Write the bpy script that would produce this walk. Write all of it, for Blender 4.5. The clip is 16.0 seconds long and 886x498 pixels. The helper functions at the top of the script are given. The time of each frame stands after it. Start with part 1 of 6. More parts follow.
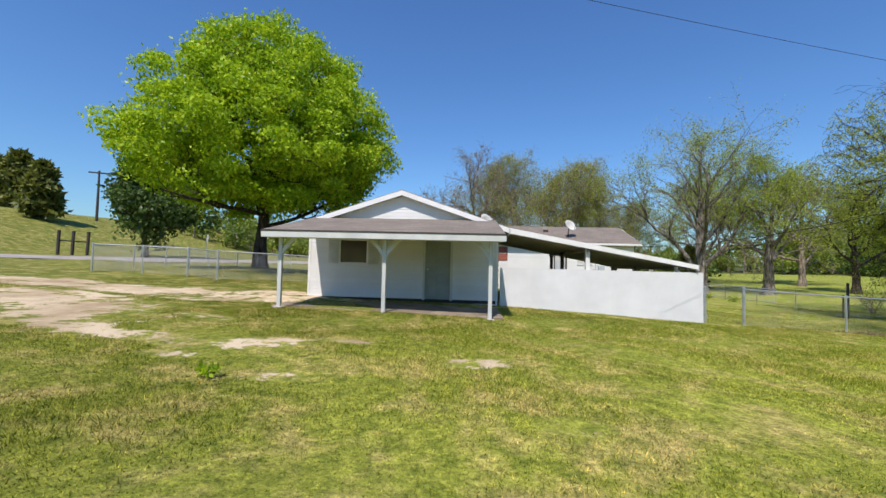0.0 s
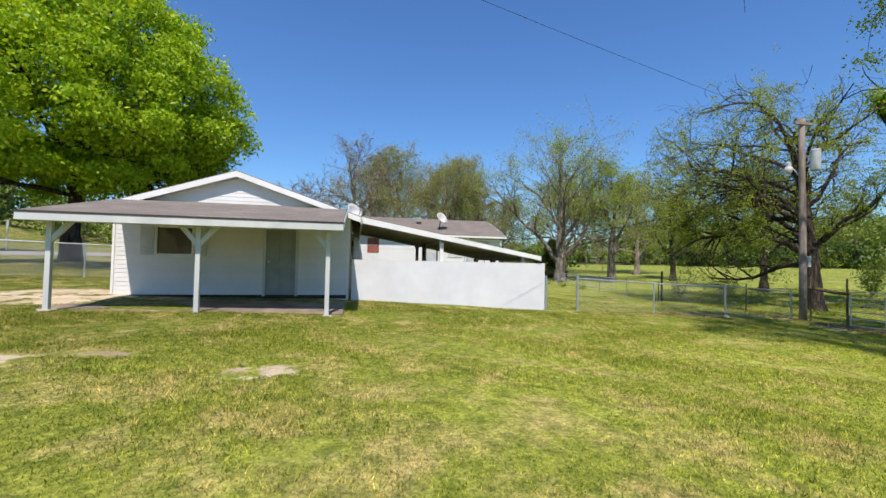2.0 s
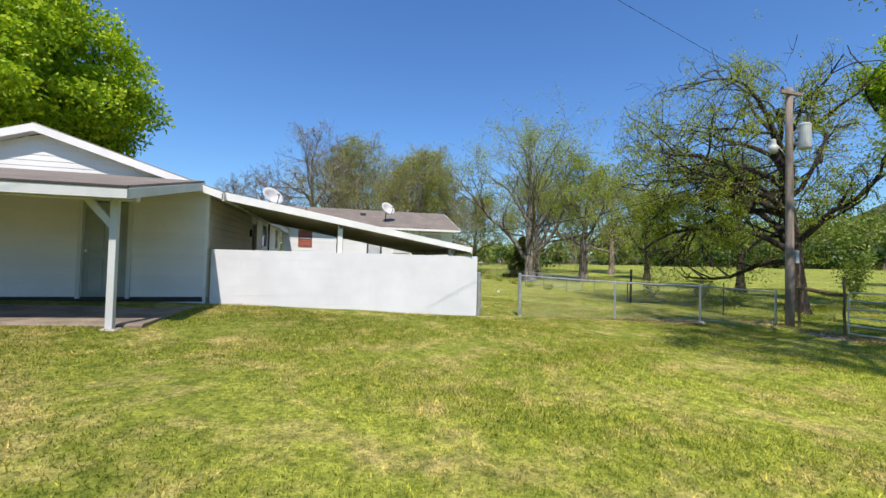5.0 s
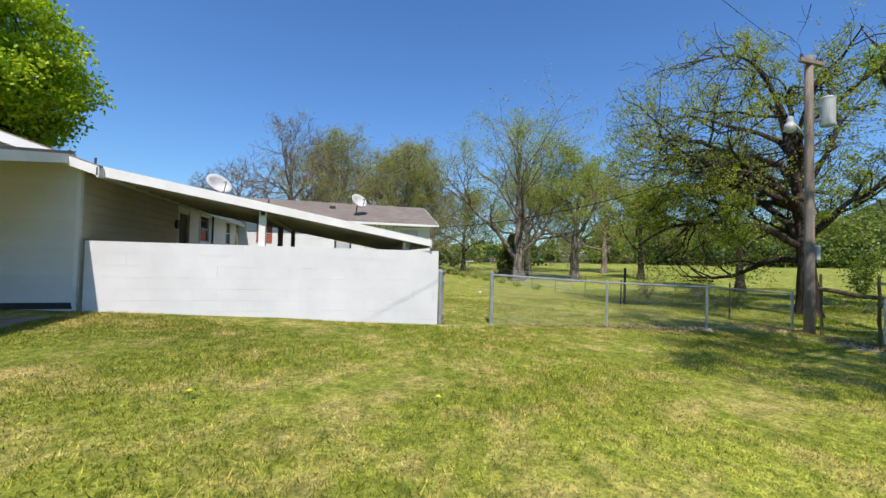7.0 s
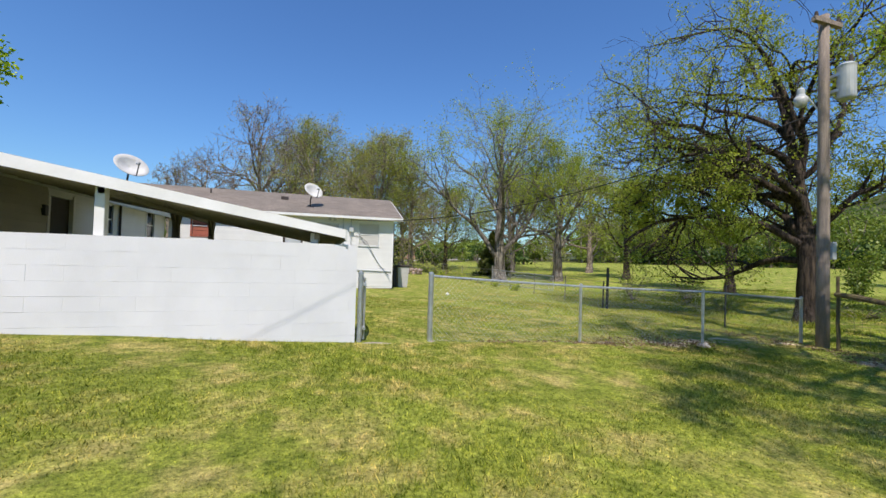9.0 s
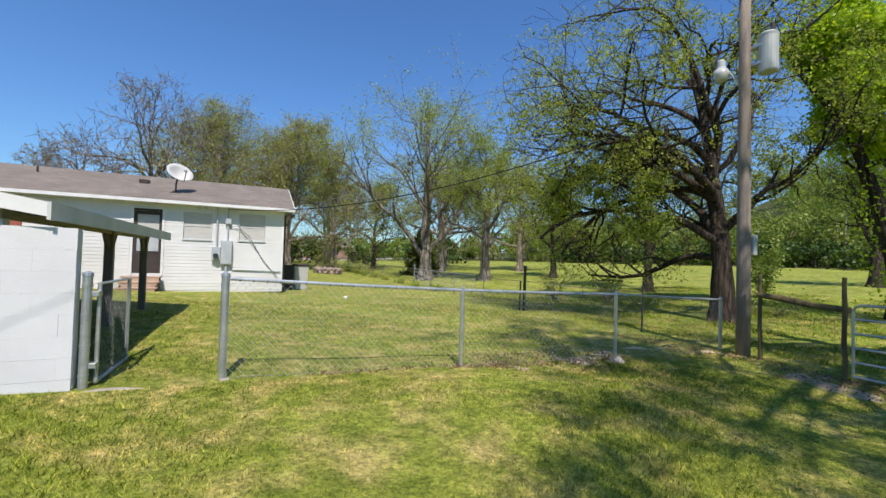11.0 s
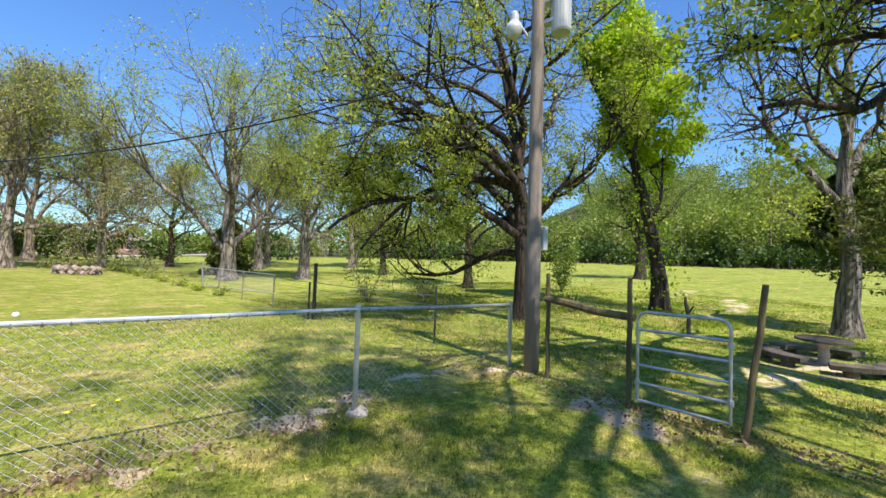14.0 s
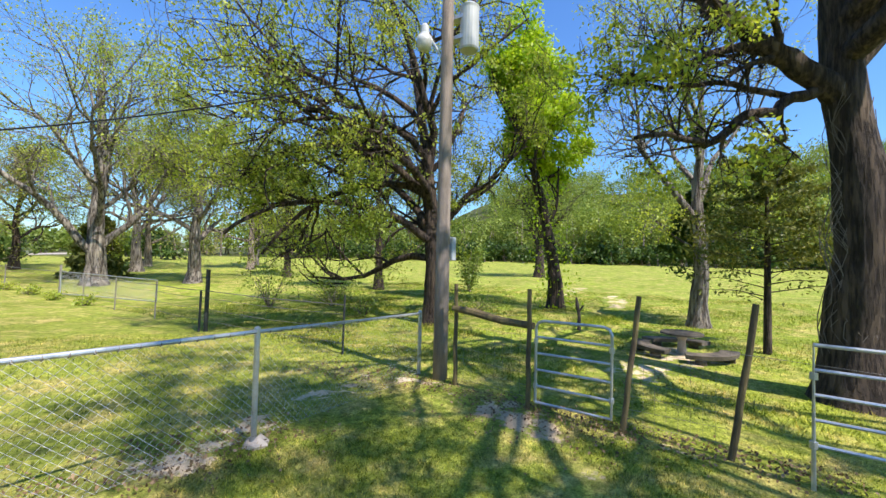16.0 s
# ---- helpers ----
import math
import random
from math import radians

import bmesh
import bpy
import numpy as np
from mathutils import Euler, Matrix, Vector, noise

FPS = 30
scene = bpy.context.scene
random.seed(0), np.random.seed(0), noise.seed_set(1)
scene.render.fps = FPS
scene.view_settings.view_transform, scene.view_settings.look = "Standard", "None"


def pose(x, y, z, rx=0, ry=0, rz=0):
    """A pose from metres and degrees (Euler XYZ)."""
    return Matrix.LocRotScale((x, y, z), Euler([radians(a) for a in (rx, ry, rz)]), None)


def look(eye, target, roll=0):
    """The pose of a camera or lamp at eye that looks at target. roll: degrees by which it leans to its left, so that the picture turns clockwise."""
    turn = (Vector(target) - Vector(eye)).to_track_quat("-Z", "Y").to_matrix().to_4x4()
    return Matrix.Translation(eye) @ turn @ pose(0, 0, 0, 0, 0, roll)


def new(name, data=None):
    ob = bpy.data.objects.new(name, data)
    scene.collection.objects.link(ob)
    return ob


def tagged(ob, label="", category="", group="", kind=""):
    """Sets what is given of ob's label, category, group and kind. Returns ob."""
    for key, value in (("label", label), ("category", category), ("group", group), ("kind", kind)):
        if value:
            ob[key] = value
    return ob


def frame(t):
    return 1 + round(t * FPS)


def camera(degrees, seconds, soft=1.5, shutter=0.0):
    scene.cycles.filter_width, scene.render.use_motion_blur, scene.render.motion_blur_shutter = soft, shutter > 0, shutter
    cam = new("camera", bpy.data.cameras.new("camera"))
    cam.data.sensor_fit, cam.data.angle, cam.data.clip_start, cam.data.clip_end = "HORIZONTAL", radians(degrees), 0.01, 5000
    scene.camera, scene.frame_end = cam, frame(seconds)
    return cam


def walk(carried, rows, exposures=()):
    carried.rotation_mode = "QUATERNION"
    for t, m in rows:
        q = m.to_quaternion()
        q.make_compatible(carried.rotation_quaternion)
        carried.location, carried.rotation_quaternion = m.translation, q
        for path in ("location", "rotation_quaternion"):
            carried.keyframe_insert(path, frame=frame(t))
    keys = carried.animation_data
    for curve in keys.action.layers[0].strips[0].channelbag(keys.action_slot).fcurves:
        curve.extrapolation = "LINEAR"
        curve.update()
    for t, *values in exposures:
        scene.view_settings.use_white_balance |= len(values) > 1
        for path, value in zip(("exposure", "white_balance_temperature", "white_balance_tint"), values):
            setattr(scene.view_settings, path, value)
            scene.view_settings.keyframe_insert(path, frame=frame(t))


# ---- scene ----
cam = camera(95.6, 16.0)
PATH = [
    (0, (-7.307, -12.79, 1.597), (-7.42, -10.795, 1.677), 1.4),
    (0.5, (-7.115, -12.727, 1.598), (-7.085, -10.729, 1.673), 1.3),
    (1, (-6.899, -12.631, 1.603), (-6.702, -10.642, 1.674), 1.2),
    (1.5, (-6.507, -12.43, 1.579), (-6.151, -10.463, 1.642), 1.2),
    (2, (-6.077, -12.228, 1.589), (-5.656, -10.274, 1.645), 1.2),
    (2.5, (-5.583, -11.945, 1.577), (-5.136, -9.996, 1.633), 1.2),
    (3, (-5.092, -11.56, 1.568), (-4.622, -9.617, 1.617), 1.4),
    (3.5, (-4.685, -11.151, 1.526), (-4.199, -9.212, 1.578), 1.2),
    (4, (-4.29, -10.71, 1.444), (-3.791, -8.774, 1.504), 1.2),
    (4.5, (-3.858, -10.248, 1.395), (-3.355, -8.314, 1.46), 1.2),
    (5, (-3.491, -9.854, 1.421), (-2.988, -7.92, 1.48), 1.4),
    (7.5, (-1.845, -7.734, 1.367), (-1.306, -5.809, 1.42), 1.5),
    (8, (-1.504, -7.305, 1.382), (-0.96, -5.381, 1.43), 1.7),
    (10.5, (1.024, -5.325, 1.367), (1.794, -3.48, 1.419), 1.5),
    (11, (1.505, -4.954, 1.355), (2.363, -3.148, 1.408), 1.6),
    (11.5, (2.095, -4.649, 1.337), (3.017, -2.875, 1.394), 1.4),
    (12, (2.707, -4.347, 1.337), (3.702, -2.613, 1.393), 1.4),
    (12.5, (3.317, -4.129, 1.362), (4.382, -2.437, 1.415), 1.4),
    (13, (3.844, -3.892, 1.374), (4.959, -2.232, 1.425), 1.4),
    (13.5, (4.337, -3.722, 1.377), (5.537, -2.124, 1.434), 1.5),
    (14, (4.514, -3.727, 1.41), (5.973, -2.36, 1.466), 1.6),
    (14.5, (4.502, -3.729, 1.424), (6.18, -2.642, 1.478), 1.7),
    (15, (4.49, -3.766, 1.507), (6.191, -2.714, 1.562), 1.5),
    (15.5, (4.499, -3.71, 1.547), (6.211, -2.678, 1.612), 1.4),
    (16, (4.521, -3.734, 1.621), (6.244, -2.72, 1.677), 1.4),
]
EXPOSURE = [(t, e, 6550, 17) for t, e in ((0, 0.08), (2.5, 0.18), (5, 0.22), (8, 0.12), (10.5, 0.1), (12.5, 0.36), (14, 0.64), (15, 0.74), (16, 0.76))]
walk(cam, [(t, look(e, g, r)) for t, e, g, r in PATH], EXPOSURE)

# ---- world, sun ----
SUN_TO = Vector((-0.14, -0.555, 0.82)).normalized()
world = bpy.data.worlds.new("sky")
scene.world = world
world.use_nodes = True
wn = world.node_tree.nodes
sky = wn.new("ShaderNodeTexSky")
sky.sky_type = "NISHITA"
sky.sun_disc = False
sky.sun_elevation = radians(55)
sky.sun_rotation = radians(194)
sky.altitude = 200
sky.air_density, sky.dust_density, sky.ozone_density = 1.5, 0.0, 1.2
tint = wn.new("ShaderNodeMix")
tint.data_type, tint.blend_type = "RGBA", "MULTIPLY"
tint.inputs[0].default_value, tint.inputs[7].default_value = 1.0, (0.74, 1.29, 2.0, 1)
world.node_tree.links.new(sky.outputs[0], tint.inputs[6])
world.node_tree.links.new(tint.outputs[2], wn["Background"].inputs[0])
wn["Background"].inputs[1].default_value = 0.065
sun = new("sun", bpy.data.lights.new("sun", "SUN"))
sun.data.energy, sun.data.angle, sun.data.color = 5.0, radians(0.53), (1.0, 0.95, 0.86)
sun.matrix_world = look(SUN_TO * 60, (0, 0, 0))


# ---- materials ----
def nodes_of(name):
    m = bpy.data.materials.new(name)
    m.use_nodes = True
    return m, m.node_tree.nodes, m.node_tree.links


def noise_node(n, l, coord, scale, detail=4.0, rough=0.55):
    t = n.new("ShaderNodeTexNoise")
    t.inputs["Scale"].default_value, t.inputs["Detail"].default_value, t.inputs["Roughness"].default_value = scale, detail, rough
    l.new(coord, t.inputs["Vector"])
    return t.outputs["Fac"]


def ramp(n, l, fac, stops):
    r = n.new("ShaderNodeValToRGB")
    e = r.color_ramp.elements
    while len(e) < len(stops):
        e.new(0.5)
    for k, (p, c) in enumerate(stops):
        e[k].position = p
        e[k].color = (*c, 1) if len(c) == 3 else c
    l.new(fac, r.inputs[0])
    return r.outputs[0]


def mixc(n, l, fac, a, b, kind="MIX"):
    m = n.new("ShaderNodeMix")
    m.data_type, m.blend_type = "RGBA", kind
    for sock, v in ((m.inputs[0], fac), (m.inputs[6], a), (m.inputs[7], b)):
        if hasattr(v, "links"):
            l.new(v, sock)
        else:
            sock.default_value = v if isinstance(v, float) else (*v, 1)
    return m.outputs[2]


def mat(name, base, second=None, rough=0.75, big=1.5, fine=40.0, bump=0.15, depth=0.004, metal=0.0, rnd=0.0, stretch=(1, 1, 1), mix=(0.35, 0.65), grain=0.2):
    """A painted, wooden, stone or metal surface: two colours in large stains, fine grain and relief."""
    m, n, l = nodes_of(name)
    p = n["Principled BSDF"]
    tc = n.new("ShaderNodeTexCoord")
    mp = n.new("ShaderNodeMapping")
    mp.inputs["Scale"].default_value = stretch
    l.new(tc.outputs["Object"], mp.inputs[0])
    second = second or tuple(c * 0.82 for c in base)
    a = noise_node(n, l, mp.outputs[0], big, 5)
    b = noise_node(n, l, mp.outputs[0], fine, 3)
    c1 = ramp(n, l, a, [(mix[0], second), (mix[1], base)])
    c2 = ramp(n, l, b, [(0.25, (1 - grain,) * 3), (0.75, (1 + grain * 0.6,) * 3)])
    col = mixc(n, l, 1.0, c1, c2, "MULTIPLY")
    if rnd:
        oi = n.new("ShaderNodeObjectInfo")
        r = ramp(n, l, oi.outputs["Random"], [(0, (1 - rnd,) * 3), (1, (1 + rnd,) * 3)])
        col = mixc(n, l, 1.0, col, r, "MULTIPLY")
    l.new(col, p.inputs["Base Color"])
    p.inputs["Roughness"].default_value, p.inputs["Metallic"].default_value = rough, metal
    bp = n.new("ShaderNodeBump")
    bp.inputs["Strength"].default_value, bp.inputs["Distance"].default_value = bump * 3, depth
    l.new(b, bp.inputs["Height"])
    l.new(bp.outputs[0], p.inputs["Normal"])
    return m


def leaf_mat(name, dark, light, glow=0.45, scale=0.7, vary=((0.8, 0.86, 0.85), (1.15, 1.08, 1.0))):
    """Thin leaves: reflect and let light through; every leaf has its own tone."""
    m, n, l = nodes_of(name)
    n.remove(n["Principled BSDF"])
    g = n.new("ShaderNodeNewGeometry")
    tc = n.new("ShaderNodeTexCoord")
    big = noise_node(n, l, tc.outputs["Object"], scale, 3)
    r1 = ramp(n, l, g.outputs["Random Per Island"], [(0.0, dark), (1.0, light)])
    r2 = ramp(n, l, big, [(0.3, vary[0]), (0.7, vary[1])])
    col = mixc(n, l, 1.0, r1, r2, "MULTIPLY")
    d, t, mx, gl, m2 = (n.new("ShaderNode" + k) for k in ("BsdfDiffuse", "BsdfTranslucent", "MixShader", "BsdfGlossy", "MixShader"))
    warm = mixc(n, l, 1.0, col, (1.15, 1.1, 0.55), "MULTIPLY")
    l.new(col, d.inputs[0])
    l.new(warm, t.inputs[0])
    mx.inputs[0].default_value = glow
    l.new(d.outputs[0], mx.inputs[1])
    l.new(t.outputs[0], mx.inputs[2])
    gl.inputs["Roughness"].default_value = 0.45
    m2.inputs[0].default_value = 0.018
    l.new(mx.outputs[0], m2.inputs[1])
    l.new(gl.outputs[0], m2.inputs[2])
    l.new(m2.outputs[0], n["Material Output"].inputs[0])
    return m


def bark_mat(name, dark, light, scale=9.0):
    m, n, l = nodes_of(name)
    p = n["Principled BSDF"]
    tc = n.new("ShaderNodeTexCoord")
    mp = n.new("ShaderNodeMapping")
    mp.inputs["Scale"].default_value = (1, 1, 0.13)
    l.new(tc.outputs["Object"], mp.inputs[0])
    v = noise_node(n, l, mp.outputs[0], scale * 1.5, 5, 0.62)
    a = noise_node(n, l, mp.outputs[0], scale, 6, 0.7)
    b = noise_node(n, l, tc.outputs["Object"], 1.2, 3)
    c = ramp(n, l, a, [(0.3, dark), (0.7, light)])
    c = mixc(n, l, 1.0, c, ramp(n, l, b, [(0.3, (0.75, 0.75, 0.78)), (0.7, (1.2, 1.18, 1.1))]), "MULTIPLY")
    crack = ramp(n, l, v, [(0.40, (0.25, 0.22, 0.2)), (0.56, (1, 1, 1))])
    l.new(mixc(n, l, 1.0, c, crack, "MULTIPLY"), p.inputs["Base Color"])
    p.inputs["Roughness"].default_value = 0.95
    bp = n.new("ShaderNodeBump")
    bp.inputs["Strength"].default_value, bp.inputs["Distance"].default_value = 1.0, 0.06
    l.new(crack, bp.inputs["Height"])
    l.new(bp.outputs[0], p.inputs["Normal"])
    return m


def lawn_colour(n, l, coord, green, fresh, dry):
    """Green turf with fresher and straw-coloured patches of several sizes."""
    a = noise_node(n, l, coord, 0.33, 6, 0.6)
    b = noise_node(n, l, coord, 1.7, 5, 0.6)
    c = noise_node(n, l, coord, 26.0, 5, 0.85)
    sx = n.new("ShaderNodeSeparateXYZ")
    l.new(coord, sx.inputs[0])
    mr = n.new("ShaderNodeMapRange")
    mr.inputs[1].default_value, mr.inputs[2].default_value = 10.0, 17.0
    l.new(sx.outputs[0], mr.inputs[0])
    # turf brightens towards +x: sheen of the grass put into its colour
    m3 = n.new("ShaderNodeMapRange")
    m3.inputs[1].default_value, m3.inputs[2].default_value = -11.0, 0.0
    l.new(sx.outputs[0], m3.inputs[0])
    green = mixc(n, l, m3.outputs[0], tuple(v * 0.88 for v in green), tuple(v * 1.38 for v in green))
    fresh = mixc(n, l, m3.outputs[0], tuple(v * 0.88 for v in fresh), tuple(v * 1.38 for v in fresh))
    # turf tone falls off between y = -6.5 and y = -1.5
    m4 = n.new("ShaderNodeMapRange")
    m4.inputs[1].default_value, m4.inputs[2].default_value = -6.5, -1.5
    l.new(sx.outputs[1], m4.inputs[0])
    darkened = mixc(n, l, m4.outputs[0], (1.0, 1.0, 1.0), (0.68, 0.72, 0.76))
    green, fresh = mixc(n, l, 1.0, green, darkened, "MULTIPLY"), mixc(n, l, 1.0, fresh, darkened, "MULTIPLY")
    # meadow's darker patches: shadow bands and rough growth put into the green
    green = mixc(n, l, mr.outputs[0], green, tuple(v * 0.7 for v in MEADOW))
    fresh = mixc(n, l, mr.outputs[0], fresh, tuple(v * 1.15 for v in MEADOW))
    col = mixc(n, l, ramp(n, l, a, [(0.36, (0, 0, 0)), (0.74, (0.9, 0.9, 0.9))]), green, fresh)
    col = mixc(n, l, ramp(n, l, b, [(0.46, (0, 0, 0)), (0.70, (0.75, 0.75, 0.75))]), col, dry)
    mid = noise_node(n, l, coord, 7.0, 3, 0.6)
    col = mixc(n, l, 1.0, col, ramp(n, l, mid, [(0.33, (0.58, 0.64, 0.55)), (0.67, (1.28, 1.22, 1.3))]), "MULTIPLY")
    return mixc(n, l, 1.0, col, ramp(n, l, c, [(0.33, (0.30, 0.34, 0.28)), (0.67, (1.62, 1.54, 1.5))]), "MULTIPLY"), c


MEADOW = (0.265, 0.345, 0.042)
GREEN, FRESH, DRY = (0.220, 0.253, 0.036), (0.322, 0.36, 0.054), (0.54, 0.43, 0.17)


def ground_mat():
    m, n, l = nodes_of("lawn_soil")
    p = n["Principled BSDF"]
    tc = n.new("ShaderNodeTexCoord")
    co = tc.outputs["Object"]
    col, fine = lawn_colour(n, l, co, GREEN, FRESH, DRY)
    at = n.new("ShaderNodeAttribute")
    at.attribute_name = "bare"
    e = noise_node(n, l, co, 1.1, 10, 0.74)
    ad = n.new("ShaderNodeMath")
    ad.operation = "MULTIPLY_ADD"
    l.new(e, ad.inputs[0])
    ad.inputs[1].default_value = 1.28
    hf = n.new("ShaderNodeMath")
    hf.operation = "MULTIPLY"
    l.new(at.outputs["Fac"], hf.inputs[0])
    hf.inputs[1].default_value = 0.5
    l.new(hf.outputs[0], ad.inputs[2])
    k = ramp(n, l, ad.outputs[0], [(0.0, (0, 0, 0)), (0.85, (0, 0, 0)), (0.89, (1, 1, 1))])
    s = noise_node(n, l, co, 0.8, 5, 0.6)
    soil = ramp(n, l, s, [(0.35, (0.44, 0.32, 0.19)), (0.62, (0.74, 0.60, 0.40))])
    g = noise_node(n, l, co, 60, 3)
    soil = mixc(n, l, 1.0, soil, ramp(n, l, g, [(0.2, (0.7, 0.7, 0.7)), (0.8, (1.15, 1.15, 1.15))]), "MULTIPLY")
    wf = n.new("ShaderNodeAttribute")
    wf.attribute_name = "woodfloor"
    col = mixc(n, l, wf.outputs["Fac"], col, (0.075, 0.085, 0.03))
    l.new(mixc(n, l, k, col, soil), p.inputs["Base Color"])
    p.inputs["Roughness"].default_value = 0.95
    p.inputs["Specular IOR Level"].default_value = 0.15
    bp = n.new("ShaderNodeBump")
    bp.inputs["Strength"].default_value, bp.inputs["Distance"].default_value = 0.8, 0.03
    l.new(fine, bp.inputs["Height"])
    l.new(bp.outputs[0], p.inputs["Normal"])
    return m


def blade_mat():
    m, n, l = nodes_of("grass_blades")
    n.remove(n["Principled BSDF"])
    tc = n.new("ShaderNodeTexCoord")
    g = n.new("ShaderNodeNewGeometry")
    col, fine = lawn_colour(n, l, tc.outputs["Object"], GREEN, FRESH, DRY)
    r = ramp(n, l, g.outputs["Random Per Island"], [(0.0, (0.5, 0.6, 0.45)), (0.6, (1.15, 1.17, 1.0)), (1.0, (2.3, 1.95, 2.1))])
    col = mixc(n, l, 1.0, col, r, "MULTIPLY")
    d, t, mx = (n.new("ShaderNode" + k) for k in ("BsdfDiffuse", "BsdfTranslucent", "MixShader"))
    l.new(col, d.inputs[0])
    l.new(col, t.inputs[0])
    mx.inputs[0].default_value = 0.4
    l.new(d.outputs[0], mx.inputs[1])
    l.new(t.outputs[0], mx.inputs[2])
    l.new(mx.outputs[0], n["Material Output"].inputs[0])
    return m


def shingle_mat():
    m, n, l = nodes_of("roof_shingles")
    p = n["Principled BSDF"]
    tc = n.new("ShaderNodeTexCoord")
    br = n.new("ShaderNodeTexBrick")
    br.inputs["Scale"].default_value = 1.0
    br.inputs["Brick Width"].default_value, br.inputs["Row Height"].default_value = 0.30, 0.14
    br.inputs["Mortar Size"].default_value = 0.006
    br.inputs["Color1"].default_value, br.inputs["Color2"].default_value = (0.170, 0.146, 0.118, 1), (0.215, 0.187, 0.152, 1)
    br.inputs["Mortar"].default_value = (0.15, 0.125, 0.105, 1)
    l.new(tc.outputs["Object"], br.inputs["Vector"])
    a = noise_node(n, l, tc.outputs["Object"], 1.1, 5)
    b = noise_node(n, l, tc.outputs["Object"], 160, 2)
    c = mixc(n, l, 1.0, br.outputs[0], ramp(n, l, a, [(0.3, (0.85, 0.84, 0.83)), (0.7, (1.15, 1.12, 1.1))]), "MULTIPLY")
    c = mixc(n, l, 1.0, c, ramp(n, l, b, [(0.2, (0.75, 0.75, 0.75)), (0.8, (1.25, 1.25, 1.25))]), "MULTIPLY")
    l.new(c, p.inputs["Base Color"])
    p.inputs["Roughness"].default_value = 0.95
    bp = n.new("ShaderNodeBump")
    bp.inputs["Strength"].default_value, bp.inputs["Distance"].default_value = 0.6, 0.006
    l.new(br.outputs["Fac"], bp.inputs["Height"])
    bp.invert = True
    l.new(bp.outputs[0], p.inputs["Normal"])
    return m


def glass_mat(name, tint):
    m, n, l = nodes_of(name)
    p = n["Principled BSDF"]
    p.inputs["Base Color"].default_value = (*tint, 1)
    p.inputs["Roughness"].default_value = 0.06
    tc = n.new("ShaderNodeTexCoord")
    bp = n.new("ShaderNodeBump")
    bp.inputs["Strength"].default_value, bp.inputs["Distance"].default_value = 0.2, 0.002
    l.new(noise_node(n, l, tc.outputs["Object"], 2.5, 2), bp.inputs["Height"])
    l.new(bp.outputs[0], p.inputs["Normal"])
    return m


M_GROUND = ground_mat()
M_BLADE = blade_mat()
M_SHINGLE = shingle_mat()
M_WHITE = mat("white_siding_paint", (0.69, 0.69, 0.67), (0.62, 0.62, 0.59), 0.55, 0.9, 30, 0.06, 0.002, rnd=0.03, grain=0.03)
M_TRIM = mat("white_trim_paint", (0.75, 0.75, 0.73), (0.65, 0.65, 0.62), 0.6, 2.0, 50, 0.1, 0.002, grain=0.03)
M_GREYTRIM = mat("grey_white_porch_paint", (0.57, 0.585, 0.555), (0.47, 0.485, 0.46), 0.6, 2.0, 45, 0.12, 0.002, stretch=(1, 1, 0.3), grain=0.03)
M_BLOCK = mat("whitewashed_block", (0.665, 0.67, 0.675), (0.60, 0.605, 0.61), 0.85, 1.3, 70, 0.35, 0.004, rnd=0.012, grain=0.03)
M_DOOR = mat("grey_green_door_paint", (0.30, 0.33, 0.30), (0.24, 0.27, 0.25), 0.5, 2.0, 40, 0.08, 0.002, grain=0.03)
M_SHUTTER = mat("grey_shutter_paint", (0.55, 0.57, 0.55), (0.46, 0.48, 0.46), 0.6, 3.0, 40, 0.1, 0.002, grain=0.03)
M_SOFFIT = mat("bare_roof_boards", (0.36, 0.33, 0.29), (0.26, 0.24, 0.21), 0.9, 1.5, 30, 0.3, 0.004, stretch=(1, 0.2, 1))
M_DARKWOOD = mat("dark_brown_timber", (0.055, 0.042, 0.036), (0.035, 0.028, 0.025), 0.8, 2.0, 40, 0.3, 0.004)
M_OLDWOOD = mat("weathered_grey_timber", (0.20, 0.175, 0.15), (0.12, 0.10, 0.085), 0.85, 2.0, 40, 0.3, 0.004, stretch=(4, 4, 0.5))
M_CONCRETE = mat("weathered_concrete", (0.52, 0.46, 0.38), (0.33, 0.28, 0.22), 0.92, 1.8, 60, 0.4, 0.006)
# brown dust, with the shade under the porch put into the concrete's colour
M_SLAB = mat("dusty_shade_toned_concrete", (0.32, 0.255, 0.18), (0.16, 0.125, 0.09), 0.92, 1.8, 60, 0.4, 0.006)
M_GALV = mat("galvanised_steel", (0.62, 0.64, 0.65), (0.45, 0.47, 0.48), 0.42, 6.0, 90, 0.08, 0.001, metal=0.75)
M_WIRE = mat("galvanised_wire", (0.60, 0.62, 0.62), (0.45, 0.47, 0.47), 0.6, 4.0, 90, 0.05, 0.001, metal=0.1)
M_RUSTWIRE = mat("dull_fence_wire", (0.30, 0.28, 0.25), (0.2, 0.17, 0.14), 0.7, 4.0, 90, 0.05, 0.001, metal=0.3)
M_POLE = mat("weathered_pole_wood", (0.33, 0.27, 0.22), (0.20, 0.165, 0.14), 0.9, 2.5, 30, 0.5, 0.008, stretch=(6, 6, 0.5))
M_POST = mat("mossy_fence_post", (0.19, 0.15, 0.055), (0.085, 0.062, 0.035), 0.9, 3.0, 35, 0.5, 0.006, stretch=(4, 4, 0.6))
M_BLACKMETAL = mat("dark_painted_metal", (0.03, 0.035, 0.035), (0.02, 0.022, 0.022), 0.6, 5.0, 60, 0.1, 0.001)
